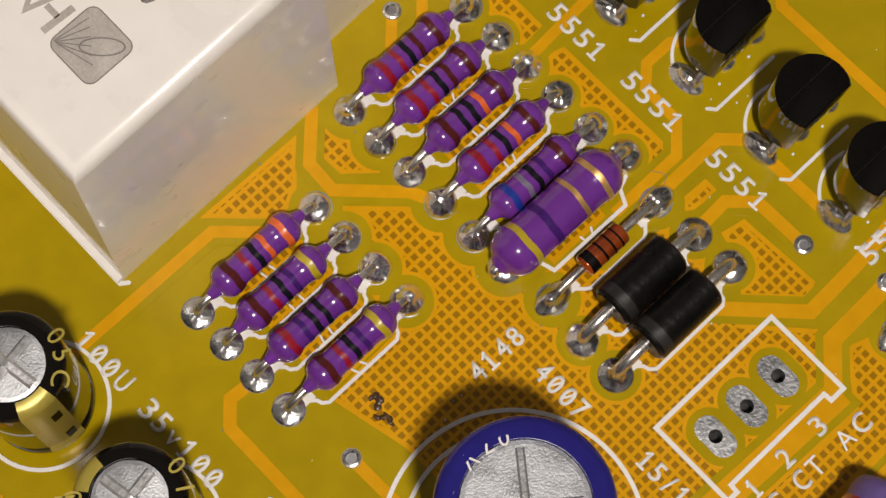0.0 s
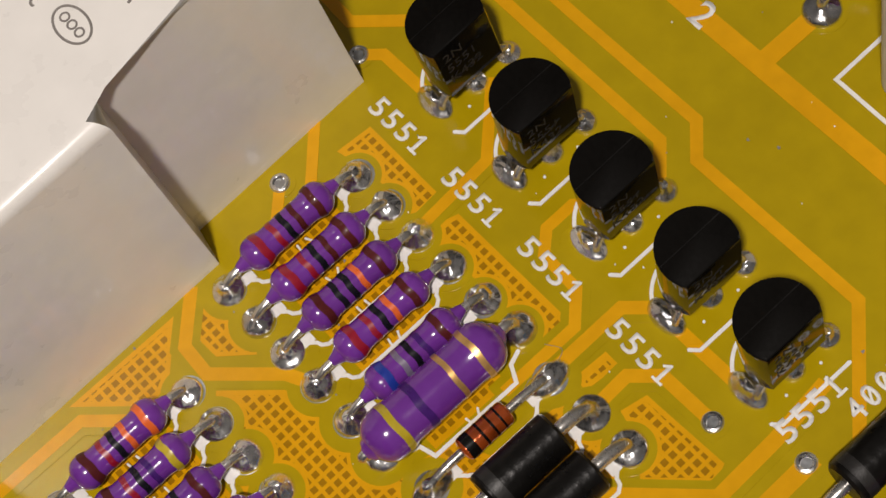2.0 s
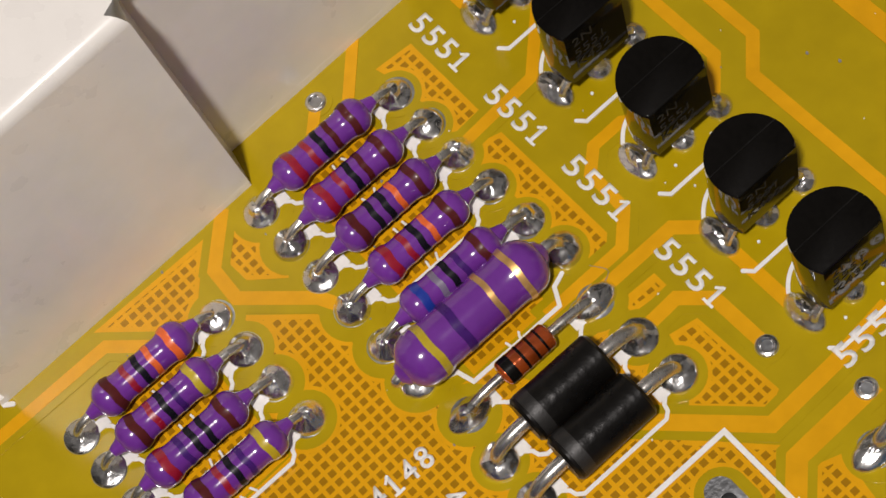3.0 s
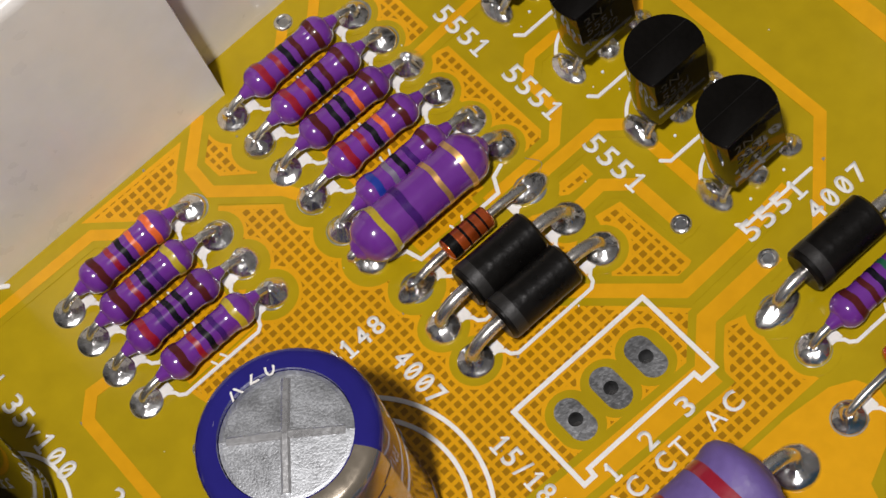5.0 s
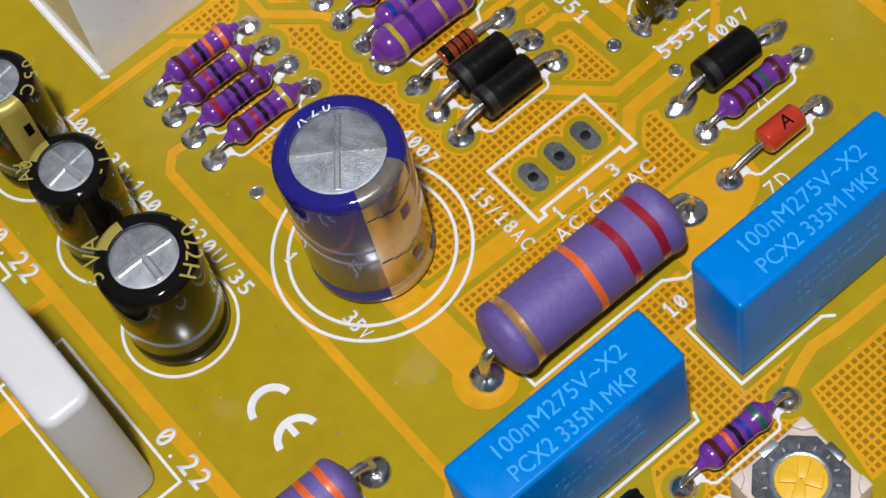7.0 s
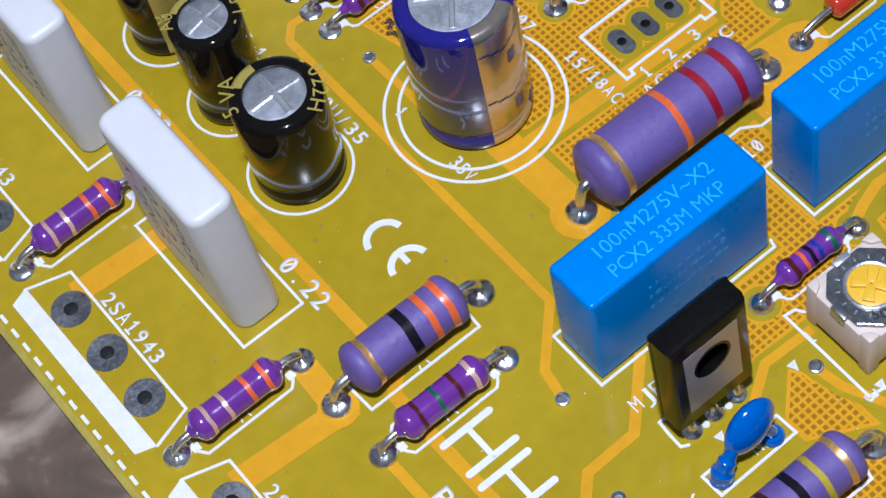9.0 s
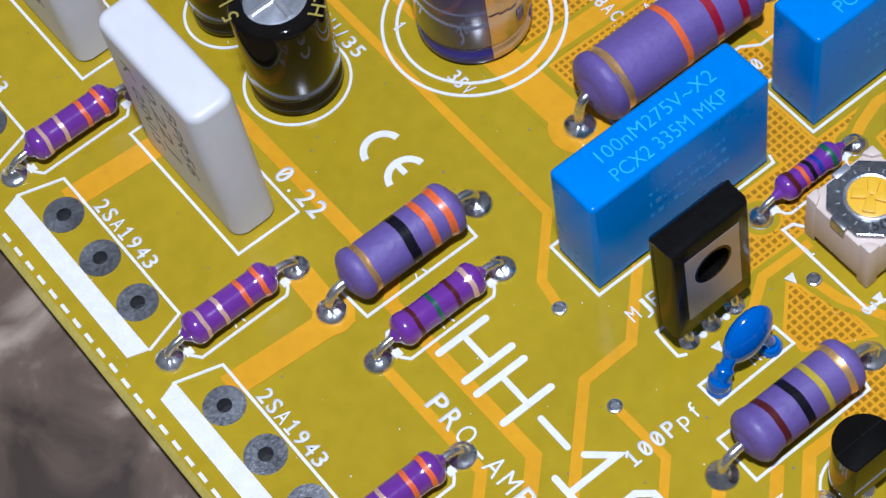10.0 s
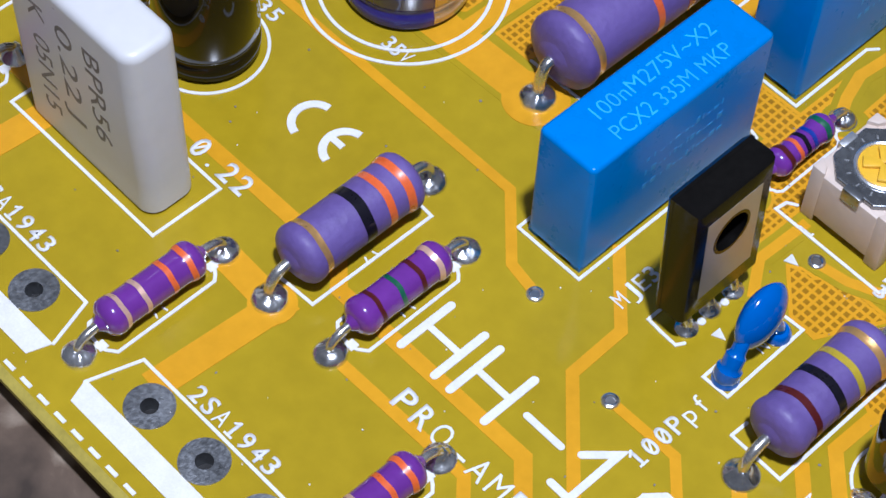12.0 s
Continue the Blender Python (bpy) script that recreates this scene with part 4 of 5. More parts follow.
def pad(x, y, r=1.04, hole=0.0, margin=0.8, long=0.0, cleared=True):
    """A tinned land with a cleared ring round it."""
    if cleared:
        LANDS.append((x, y, r + margin, long))
        o = circle(x, y, r + margin, 28) if not long else [(x + (long if math.cos(radians(a)) >= 0 else -long) + (r + margin) * math.cos(radians(a)), y + (r + margin) * math.sin(radians(a))) for a in range(0, 360, 12)]
        if hole:
            margin_sheet(strip([(x + (px - x) * 0.72, y + (py - y) * 0.72) for px, py in o], 1.0, 0.0, lift(0.034), closed=True))
        else:
            margin_sheet(prism(o, 0.0, lift(0.034)))
    n = 32
    bm = bmesh.new()
    z = lift(0.060)
    ring = []
    for i in range(n):
        a = 2 * math.pi * (i + 0.5) / n
        c, s = math.cos(a), math.sin(a)
        sh = long * (1 if c >= 0 else -1)
        ring.append((c, s, sh))
    loops = [[bm.verts.new((x + sh + r * c, y + r * s, 0.0)) for c, s, sh in ring], [bm.verts.new((x + sh + r * c, y + r * s, z)) for c, s, sh in ring]]
    if hole:
        loops.append([bm.verts.new((x + hole * c, y + hole * s, z)) for c, s, sh in ring])
        loops.append([bm.verts.new((x + hole * c, y + hole * s, -1.6)) for c, s, sh in ring])
    for a, b in zip(loops, loops[1:]):
        for i in range(n):
            bm.faces.new((a[i], a[(i + 1) % n], b[(i + 1) % n], b[i]))
    if not hole:
        bm.faces.new(loops[-1])
    return part("solder_pad", bm, TIN, board)


def via(x, y, r=0.62):
    pad(x, y, r, margin=0.35, cleared=y > 35)
    part("via_fill", revolve([(r * 0.98, 0.04), (r * 0.90, 0.12), (r * 0.70, 0.16), (r * 0.52, 0.10), (r * 0.46, 0.02)], 20), SOLDER, board, at=pose(x * MM, y * MM, 0.015 * MM))
    part("via_bore", disc(x, y, r * 0.5, 0, 0.085, 16), TIN, board, smooth=False)


def spans(poly, c, axis):
    """Where a line at c crosses the outline: pairs of (from, to)."""
    hits = []
    n = len(poly)
    for i in range(n):
        a, b = poly[i], poly[(i + 1) % n]
        p, q = (a[1], b[1]) if axis == 0 else (a[0], b[0])
        if (p <= c) != (q <= c):
            t = (c - p) / (q - p)
            hits.append(a[axis] + (b[axis] - a[axis]) * t)
    hits.sort()
    out = list(zip(hits[::2], hits[1::2]))
    for x, y, r in KEEP_OUT:
        d = c - (y if axis == 0 else x)
        if abs(d) < r:
            m, e = (x if axis == 0 else y), math.sqrt(r * r - d * d)
            out = [q for a, b in out for q in ((a, min(b, m - e)), (max(a, m + e), b)) if q[1] > q[0]]
    return out


PITCH, LINE = 0.62, 0.235
MESHES, LANDS = [], []
KEEP_OUT = [(11.3, 49.75, 1.1), (11.3, 52.4, 1.1), (11.3, 55.05, 1.1)]


def hatched(*poly):
    """A copper mesh area: crossing bars inside an outline."""
    bm = bmesh.new()
    for axis, top in ((0, 0.016), (1, 0.020)):
        lo = min(p[1 - axis] for p in poly)
        hi = max(p[1 - axis] for p in poly)
        k = math.ceil(lo / PITCH)
        while k * PITCH < hi:
            c = k * PITCH
            for a, b in spans(poly, c, axis):
                if b - a > 0.1:
                    strip([(a, c), (b, c)] if axis == 0 else [(c, a), (c, b)], LINE, 0.0, top, bm, caps=False)
            k += 1
    strip(poly, 0.3, 0.0, 0.025, bm, closed=True)
    MESHES.append(poly)
    sheet, z = bmesh.new(), lift(0.006)
    rings = [list(poly)] + [circle(x, y, 0.62, 20) for x, y, _ in KEEP_OUT if min(p[0] for p in poly) < x < max(p[0] for p in poly) and min(p[1] for p in poly) < y < max(p[1] for p in poly)]
    for loop in rings:
        vs = [sheet.verts.new((x, y, z)) for x, y in loop]
        for a, b in zip(vs, vs[1:] + vs[:1]):
            sheet.edges.new((a, b))
    bmesh.ops.triangle_fill(sheet, edges=sheet.edges[:], use_beauty=True, normal=(0, 0, 1))
    part("far_copper", sheet, UNDER, board, "far side copper showing dimly through the board", smooth=False)
    return tagged(part("copper_mesh", bm, COPPER, board, "open copper mesh under the yellow mask", smooth=False), kind="stuff")


trace(0.75, (-24.5, 62.8), (-23.3, 64.0), (-18.9, 64.1))
trace(0.80, (-29.1, 64.1), (-26.5, 64.0), (-23.5, 66.9), (-19.5, 66.9))
trace(0.70, (-17.2, 67.2), (-13.7, 63.7), (-13.4, 58.3), gap=True)
trace(0.70, (-7.6, 65.9), (-8.1, 65.3), (-8.1, 63.3), (-7.0, 62.1), (-4.2, 62.0), (-2.6, 60.4), (-2.6, 55.4), gap=True)
trace(0.80, (0.1, 64.7), (-1.6, 63.0), (-1.6, 57.5), gap=True)
trace(0.80, (1.4, 64.35), (6.3, 64.45))
trace(0.80, (6.7, 62.0), (2.9, 61.9), (1.5, 60.5), (1.6, 57.6), gap=True)
trace(0.75, (-40.0, 71.2), (-18.8, 71.35), (-7.4, 71.5), (-5.2, 69.4))
trace(0.75, (-40.0, 73.4), (-16.5, 73.6), (-6.8, 73.8), (-5.0, 72.1), (7.3, 72.4), (12.7, 67.0))
trace(1.30, (-50.0, 78.3), (-12.0, 78.6), (1.8, 78.9), (40.0, 79.2))
trace(1.20, (-6.7, 79.2), (-6.6, 83.7))
trace(1.10, (14.1, 56.9), (12.0, 59.0), (11.9, 63.9), gap=True)
trace(0.90, (4.9, 54.4), (9.9, 59.3), (9.75, 63.8), (9.4, 67.4), gap=True)
trace(1.75, (13.8, 36.6), (14.3, 50.0), (14.5, 56.2), gap=True)
trace(3.00, (12.6, 36.0), (21.7, 36.3), gap=True)
trace(0.75, (-15.6, 39.6), (-18.6, 36.5), (-18.7, 24.9), gap=True)
trace(0.80, (-10.0, 32.5), (-10.2, 30.4), (-8.9, 29.2), (26.2, 29.3), (30.7, 25.0), (33.5, 24.5))
trace(0.75, (-2.6, 33.2), (4.5, 33.4))
trace(1.20, (-40.0, 16.1), (-6.9, 16.2), (22.6, 16.6), (24.4, 15.0), (41.8, 15.1), (48.0, 8.9))
trace(0.80, (-6.4, 16.2), (-6.5, 13.6))
trace(0.90, (27.9, 11.2), (40.2, 11.4), (46.5, 5.1))
trace(2.30, (22.0, 2.2), (22.6, 10.6))
trace(2.20, (22.7, 11.0), (17.4, 11.2))
trace(2.30, (-0.9, 2.2), (-0.3, 11.0))
trace(2.20, (-0.2, 11.2), (-5.6, 11.3))
trace(0.90, (34.8, 31.2), (39.4, 26.6), (39.5, 21.9), (54.0, 7.4))
trace(0.75, (42.7, 22.2), (48.3, 22.3), (60.0, 10.6))
trace(1.00, (52.0, 24.2), (60.0, 16.2))
trace(1.00, (54.4, 27.6), (64.0, 18.0))
trace(1.00, (55.0, 33.8), (54.9, 30.3), (66.0, 19.2))
trace(0.80, (43.3, 35.4), (41.7, 37.8), (41.9, 42.1), gap=True)
trace(0.80, (44.6, 40.4), (47.0, 40.8), (54.0, 43.9), gap=True)
trace(0.80, (-20.0, 46.0), (-17.7, 43.7), (-15.5, 43.6), (-12.2, 46.9), (-10.4, 47.8), gap=True)
trace(0.70, (-21.5, 54.2), (-18.6, 51.3))
trace(0.70, (-22.9, 58.1), (-19.3, 54.7))
part("copper_trace", prism([(19.35, 53.0), (19.35, 58.0), (19.7, 60.9), (20.4, 62.2), (21.6, 62.75), (22.8, 62.5), (23.9, 61.4), (25.2, 58.6), (28.5, 57.4), (28.5, 53.0)], 0.0, lift(0.053)), COPPER, board, smooth=False)
trace(0.90, (36.3, 68.0), (36.2, 58.0), (35.9, 55.3), (36.6, 53.0), (37.4, 51.3), gap=True)
for x, y, r in ((21.7, 36.3, 2.5), (21.75, 56.4, 2.0), (22.3, 11.0, 1.7)):
    part("copper_trace", disc(x, y, r, 0.0, lift(0.053), 40), COPPER, board, smooth=False)

hatched((-14.4, 43.1), (-11.0, 46.6), (-8.8, 47.0), (-6.6, 46.9), (-3.3, 47.0), (-2.4, 51.0), (-0.3, 52.0), (0.4, 58.2), (3.0, 58.0), (5.0, 56.0), (7.6, 55.6), (10.9, 58.6), (11.2, 58.9), (13.2, 56.8), (13.2, 39.5), (8.8, 33.6), (1.6, 36.2), (-0.9, 36.1), (-6.0, 34.9), (-6.2, 40.4), (-9.1, 41.0))
hatched((-19.6, 36.9), (-19.5, 44.1), (-16.9, 41.7), (-16.5, 40.1))
hatched((-18.8, 45.5), (-18.3, 46.7), (-16.6, 47.0), (-15.5, 46.0), (-14.1, 46.8), (-16.0, 44.8), (-17.8, 44.7))
hatched((-20.4, 58.1), (-20.2, 60.2), (-14.2, 60.2), (-14.2, 58.4), (-15.6, 58.3), (-16.9, 58.6), (-19.1, 58.4))
hatched((-12.9, 58.4), (-12.3, 60.2), (-3.2, 60.3), (-3.2, 58.9), (-5.4, 58.5), (-8.9, 58.5), (-11.7, 58.4))
hatched((-0.3, 58.5), (-0.2, 60.5), (0.6, 60.5), (0.4, 58.5))
hatched((2.9, 59.0), (3.2, 60.4), (8.7, 60.7), (9.1, 59.8), (6.4, 57.1), (4.5, 58.6))
hatched((15.5, 38.5), (15.75, 50.0), (15.95, 57.0), (13.6, 58.9), (13.1, 59.5), (13.6, 60.9), (15.2, 60.3), (16.5, 60.1), (18.8, 60.7), (18.8, 38.5))
hatched((28.8, 45.9), (35.2, 45.9), (35.2, 40.6), (40.8, 37.2), (40.8, 51.0), (37.4, 50.6), (35.4, 54.0), (35.4, 49.3), (28.8, 49.3))
hatched((24.9, 38.0), (24.9, 52.3), (28.5, 52.3), (28.5, 38.0))
hatched((43.4, 38.8), (46.2, 35.9), (48.4, 35.7), (51.0, 40.6), (46.3, 40.6), (45.3, 39.4), (44.3, 39.4))
hatched((51.1, 36.0), (53.3, 41.0), (58.5, 36.8), (55.2, 33.7))
hatched((38.4, 53.0), (38.2, 62.0), (46.0, 62.0), (46.0, 51.5))
hatched((-15.9, 35.2), (-15.9, 39.4), (-14.3, 40.0), (-6.6, 40.0), (-6.5, 35.2))
hatched((-19.2, 50.3), (-19.2, 55.4), (-3.0, 55.4), (-3.0, 50.3))

# lands under the soldered joints
for x in A_X:
    pad(x, 47.8)
    pad(x, 57.75, margin=0.42)
pad(-4.75, 47.85)
pad(-4.75, 58.1, margin=0.42)
for x in B_X:
    pad(x, 32.48, cleared=False)
    pad(x, 42.1, margin=0.62)
for x, y in ((1.7, 48.05), (1.7, 57.65), (4.6, 48.05), (4.6, 57.75), (17.55, 61.85), (17.55, 71.8), (37.7, 41.2), (37.7, 51.2), (21.75, 60.4), (21.75, 69.6), (-6.6, 83.6)):
    pad(x, y, 1.06, margin=0.5)
for x, y in ((-1.35, 48.55), (-1.35, 57.4), (14.4, 62.1), (14.4, 71.6)):
    pad(x, y, 1.0, margin=0.75)
for x, y in ((52.05, 24.4), (52.05, 39.1), (21.9, 11.1), (21.9, 25.6), (16.88, -0.9), (16.88, 11.3), (-6.05, -1.0), (-6.05, 11.35), (27.8, 11.2), (27.8, 23.35), (38.25, 11.1), (21.75, 36.4), (21.75, 56.4)):
    pad(x, y, 1.16, cleared=False)
for x, y in ((-21.5, 54.2), (6.7, 62.0), (11.8, 63.95), (-2.6, 33.2), (33.5, 24.45), (42.65, 22.2), (44.5, 40.5), (45.46, 11.0), (-24.4, 62.9)):
    via(x, y)
# the mesh ends in a narrow copper line round every cleared land
def inside(x, y, poly):
    hit = False
    for (x0, y0), (x1, y1) in zip(poly, poly[1:] + poly[:1]):
        if (y0 > y) != (y1 > y) and x < x0 + (x1 - x0) * (y - y0) / (y1 - y0):
            hit = not hit
    return hit


def land_edges():
    for x, y, r, long in LANDS:
        run = []
        for k in range(73):
            a = radians(5 * k)
            px, py = x + (long if math.cos(a) >= 0 else -long) + (r + 0.1) * math.cos(a), y + (r + 0.1) * math.sin(a)
            free = all(math.hypot(max(0, abs(px - u) - lo), py - v) > q for u, v, q, lo in LANDS if (u, v) != (x, y))
            if k < 72 and free and any(inside(px, py, list(p)) for p in MESHES):
                run.append((px, py))
                continue
            if len(run) > 2:
                part("copper_edge", strip(run, 0.24, 0.0, lift(0.028), caps=False), COPPER, board, smooth=False)
            run = []


# open plated holes
HOLES = [(11.3, 49.75, 0.43), (11.3, 52.4, 0.43), (11.3, 55.05, 0.43)]
for g in (-22.97, 0.0, 22.97):
    HOLES += [(g + 5.45 * k, 0.02, 0.62) for k in range(3)]
cutter_bm = bmesh.new()
for x, y, r in HOLES:
    prism(circle(x, y, r + 0.04, 32), -3, 1, bm=cutter_bm)
    # near-black disc closes the hole; its colour stands in for shade inside
    part("hole_shade_disc", disc(x, y, r + 0.02, -1.5, -1.35), DARK, board, "near-black disc standing in for the shade inside a drilled hole")
    if r > 0.5:
        pad(x, y, 1.72, hole=r, cleared=False)
    else:
        pad(x, y, 0.82, hole=r, long=0.62, margin=0.5)
land_edges()
cutter_bm.transform(Matrix.Scale(MM, 4))
cut_me = bpy.data.meshes.new("cutter")
cutter_bm.to_mesh(cut_me)
cutter_bm.free()
cutter = new("cutter", cut_me)
mod = board.modifiers.new("holes", "BOOLEAN")
mod.operation, mod.object, mod.solver = "DIFFERENCE", cutter, "EXACT"
bpy.context.view_layer.update()
holed = bpy.data.meshes.new_from_object(board.evaluated_get(bpy.context.evaluated_depsgraph_get()))
board.modifiers.clear()
board.data = holed
bpy.data.objects.remove(cutter)

# ---- white print ----
ZS = 0.074


def silk(name, pts, w=0.2, closed=False):
    """A printed line with round ends."""
    w *= 1.22
    z = lift(ZS)
    bm = strip(pts, w, 0.0, z, closed=closed, caps=False)
    if not closed:
        for k, (x, y) in enumerate((pts[0], pts[-1])):
            disc(x, y, w / 2, 0.0, z - 0.00003 * (k + 1), 14, bm)
    return part(name, bm, SILK, board, smooth=False)


GLYPHS = {}


def glyph(ch):
    """Outline mesh data of one character of the built-in font, kept for reuse."""
    if ch not in GLYPHS:
        cu = bpy.data.curves.new("glyph", "FONT")
        cu.body, cu.size, cu.resolution_u = ch, 1.0, 3
        cu.offset = 0.018 if ch in "0123456789SCUPFR/" else 0.0
        ob = new("glyph", cu)
        bpy.context.view_layer.update()
        me = bpy.data.meshes.new_from_object(ob.evaluated_get(bpy.context.evaluated_depsgraph_get()))
        bpy.data.objects.remove(ob)
        bpy.data.curves.remove(cu)
        GLYPHS[ch] = me
    return GLYPHS[ch]


def text(s, x, y, h, w, rz=0):
    """Evenly spaced board print: cap height h, total width w, slashed zeros, footed ones."""
    z = lift(ZS)
    out = bmesh.new()
    n = len(s)
    cell = w / (n - 0.25)
    full = cell * 0.75
    for i, ch in enumerate(s):
        if ch == " ":
            continue
        me = glyph(ch)
        bm = bmesh.new()
        bm.from_mesh(me)
        xs = [v.co.x for v in bm.verts]
        x0, x1 = min(xs), max(xs)
        k = h / 0.70
        kx = full / (x1 - x0) if ch not in "1./vfp" else k
        cx = i * cell + full / 2 - (0.5 * (x1 - x0) * kx - h * 0.07 if ch == "1" else 0.0)
        stem = i * cell + full / 2
        for v in bm.verts:
            v.co = Vector((cx + (v.co.x - (x0 + x1) / 2) * kx, v.co.y * k, 0))
        ext = bmesh.ops.extrude_face_region(bm, geom=bm.faces[:])
        for v in ext["geom"]:
            if isinstance(v, bmesh.types.BMVert):
                v.co.z += 0.012
        lw = h * 0.15
        if ch == "0":
            strip([(cx - full * 0.26, h * 0.2), (cx + full * 0.26, h * 0.8)], lw * 0.8, 0.0, 0.0125, bm)
        if ch == "1":
            strip([(stem - full * 0.32, h * 0.05), (stem + full * 0.32, h * 0.05)], lw * 0.85, 0.0, 0.0125, bm)
            strip([(stem - full * 0.34, h * 0.76), (stem, h * 0.95)], lw * 0.85, 0.0, 0.0127, bm)
        tmp = bpy.data.meshes.new("tmp")
        bm.to_mesh(tmp)
        bm.free()
        out.from_mesh(tmp)
        bpy.data.meshes.remove(tmp)
    out.transform(mm_pose(x, y, z, 0, 0, rz))
    return part("printed_text", out, SILK, board, smooth=False)


def outline_box(x, y0, y1, hw, inset=1.9, tab=0.85):
    """The print round a lying part: a stepped frame with a tab at each wire."""
    a, b = y0 + inset, y1 - inset
    silk("print_outline", [(x + 0.35, a - 0.75), (x + 0.75, a - 0.3), (x + hw * 0.8, a - 0.2), (x + hw, a + 0.15), (x + hw, b - 0.15), (x + hw * 0.8, b + 0.2), (x + 0.75, b + 0.3), (x + 0.35, b + 0.75)], 0.18)
    for yy in (a - tab * 0.75, b + tab * 0.75):
        part("print_tab", box(x - 0.1, yy - tab / 2, 0, x + 0.55, yy + tab / 2, lift(ZS)), SILK, board, smooth=False)


# half-hidden values printed under the small resistors, too little seen to read
rb = random.Random(9)
for x, y0 in [(x, 52.8) for x in A_X] + [(x, 37.3) for x in B_X] + [(17.55, 66.8), (-4.75, 53.0), (21.9, 18.4), (16.9, 5.2), (27.8, 17.3)]:
    w = 1.15 if x not in (-4.75, 21.9) else 2.15
    for k in range(2):
        yy = y0 - 0.4 + 0.7 * k
        silk("print_bar", [(x + w - 0.35, yy + rb.uniform(-0.1, 0.1)), (x + w, yy + rb.uniform(-0.15, 0.15))], 0.11)
for x in A_X:
    outline_box(x, 47.8, 57.75, 1.30)
for x in B_X:
    outline_box(x, 32.48, 42.1, 1.32)
outline_box(17.55, 61.85, 71.8, 1.32)
outline_box(37.7, 41.2, 51.2, 1.32)
outline_box(1.7, 48.05, 57.65, 1.4)
outline_box(4.6, 48.05, 57.75, 1.4)
outline_box(-1.35, 48.7, 57.3, 1.1)
outline_box(21.75, 60.4, 69.6, 1.3)
silk("print_outline", [(-3.9, 48.6), (-3.6, 49.6), (-2.55, 49.9), (-2.5, 55.9), (-3.5, 56.4), (-3.8, 57.2)])
for x, y0, y1 in ((-6.05, -1.0, 11.35), (16.88, -0.9, 11.3), (38.25, -0.9, 11.1), (27.8, 11.2, 23.35)):
    silk("print_outline", [(x, y0 + 1.4), (x + 0.9, y0 + 1.5), (x + 1.55, y0 + 2.0), (x + 1.5, y1 - 2.0), (x + 1.1, y1 - 1.6), (x + 0.5, y1 - 1.2)])
    silk("print_outline", [(x, y0 + 1.4), (x - 0.9, y0 + 1.5), (x - 1.5, y0 + 2.0), (x - 1.5, y1 - 2.0), (x - 0.9, y1 - 1.6)])
    for yy in (y0 + 1.5, y1 - 1.4):
        part("print_tab", box(x + 0.1, yy - 0.35, 0, x + 0.8, yy + 0.35, lift(ZS)), SILK, board, smooth=False)
silk("print_outline", [(20.4, 12.7), (24.15, 12.9), (24.2, 23.7), (20.6, 23.9)])
silk("print_outline", [(49.7, 26.1), (53.95, 26.0), (53.95, 37.1), (53.2, 37.3)])
silk("print_outline", [(49.7, 26.1), (49.75, 27.5)])
silk("print_outline", [(19.0, 38.5), (24.6, 38.6), (24.6, 51.0), (25.6, 52.4), (25.6, 55.0)])
# connector, capacitor rings
silk("print_outline", [(8.5, 47.55), (8.5, 57.35), (14.5, 57.35), (14.5, 56.3), (13.95, 56.25), (13.95, 48.35), (14.5, 48.3), (14.5, 47.55)], 0.24, True)
silk("print_ring", circle(7.5, 36.8, 7.75, 96), 0.22, True)
silk("print_ring", circle(7.5, 36.8, 6.5, 96), 0.22, True)
silk("print_ring", circle(2.3, 22.1, 4.5, 64), 0.2, True)
silk("print_ring", circle(-7.55, 22.1, 3.95, 64), 0.2, True)
silk("print_ring", circle(-17.6, 22.1, 3.95, 64), 0.2, True)
# relay, film capacitors, ceramic blocks
silk("print_outline", [(-48, 30.25), (-20.0, 30.3), (-19.7, 30.7)], 0.24)
silk("print_outline", [(28.85, 27.45), (34.65, 27.45), (34.65, 45.4), (34.0, 45.6)], 0.2)
silk("print_outline", [(28.75, 45.5), (28.85, 27.45)], 0.2)
silk("print_outline", [(28.7, 66.0), (28.7, 49.7), (34.65, 49.65), (34.65, 57.5), (35.2, 58.2)], 0.2)
for g in (0.0, -23.06):
    silk("print_outline", [(-2.85 + g, 8.55), (12.75 + g, 8.6), (12.78 + g, 14.5), (-2.85 + g, 14.5)], 0.2, True)
silk("print_outline", [(-2.9, 88.0), (-2.9, 81.0), (14.0, 81.0), (14.0, 88.0)], 0.2, True)
# power transistor lands by the edge: outline and solid bar
for g in (-22.97, 0.0, 22.97):
    silk("print_outline", [(-4.2 + g, -1.9), (-2.95 + g, 1.95), (14.0 + g, 1.95), (15.1 + g, -1.6)], 0.2)
    part("print_bar", prism([(-3.7 + g, -3.45), (14.5 + g, -3.4), (15.1 + g, -1.65), (-4.3 + g, -1.75)], 0, lift(ZS)), SILK, board, "solid white bar along the board edge", smooth=False)
first_dash = part("edge_dash", box(0, -4.85, 0, 1.0, -4.55, ZS), SILK, board, smooth=False, at=pose(-74 * MM, 0, 0))
for k in range(1, 96):
    same_part(first_dash, board, pose((-74 + 1.76 * k) * MM, 0, 0))
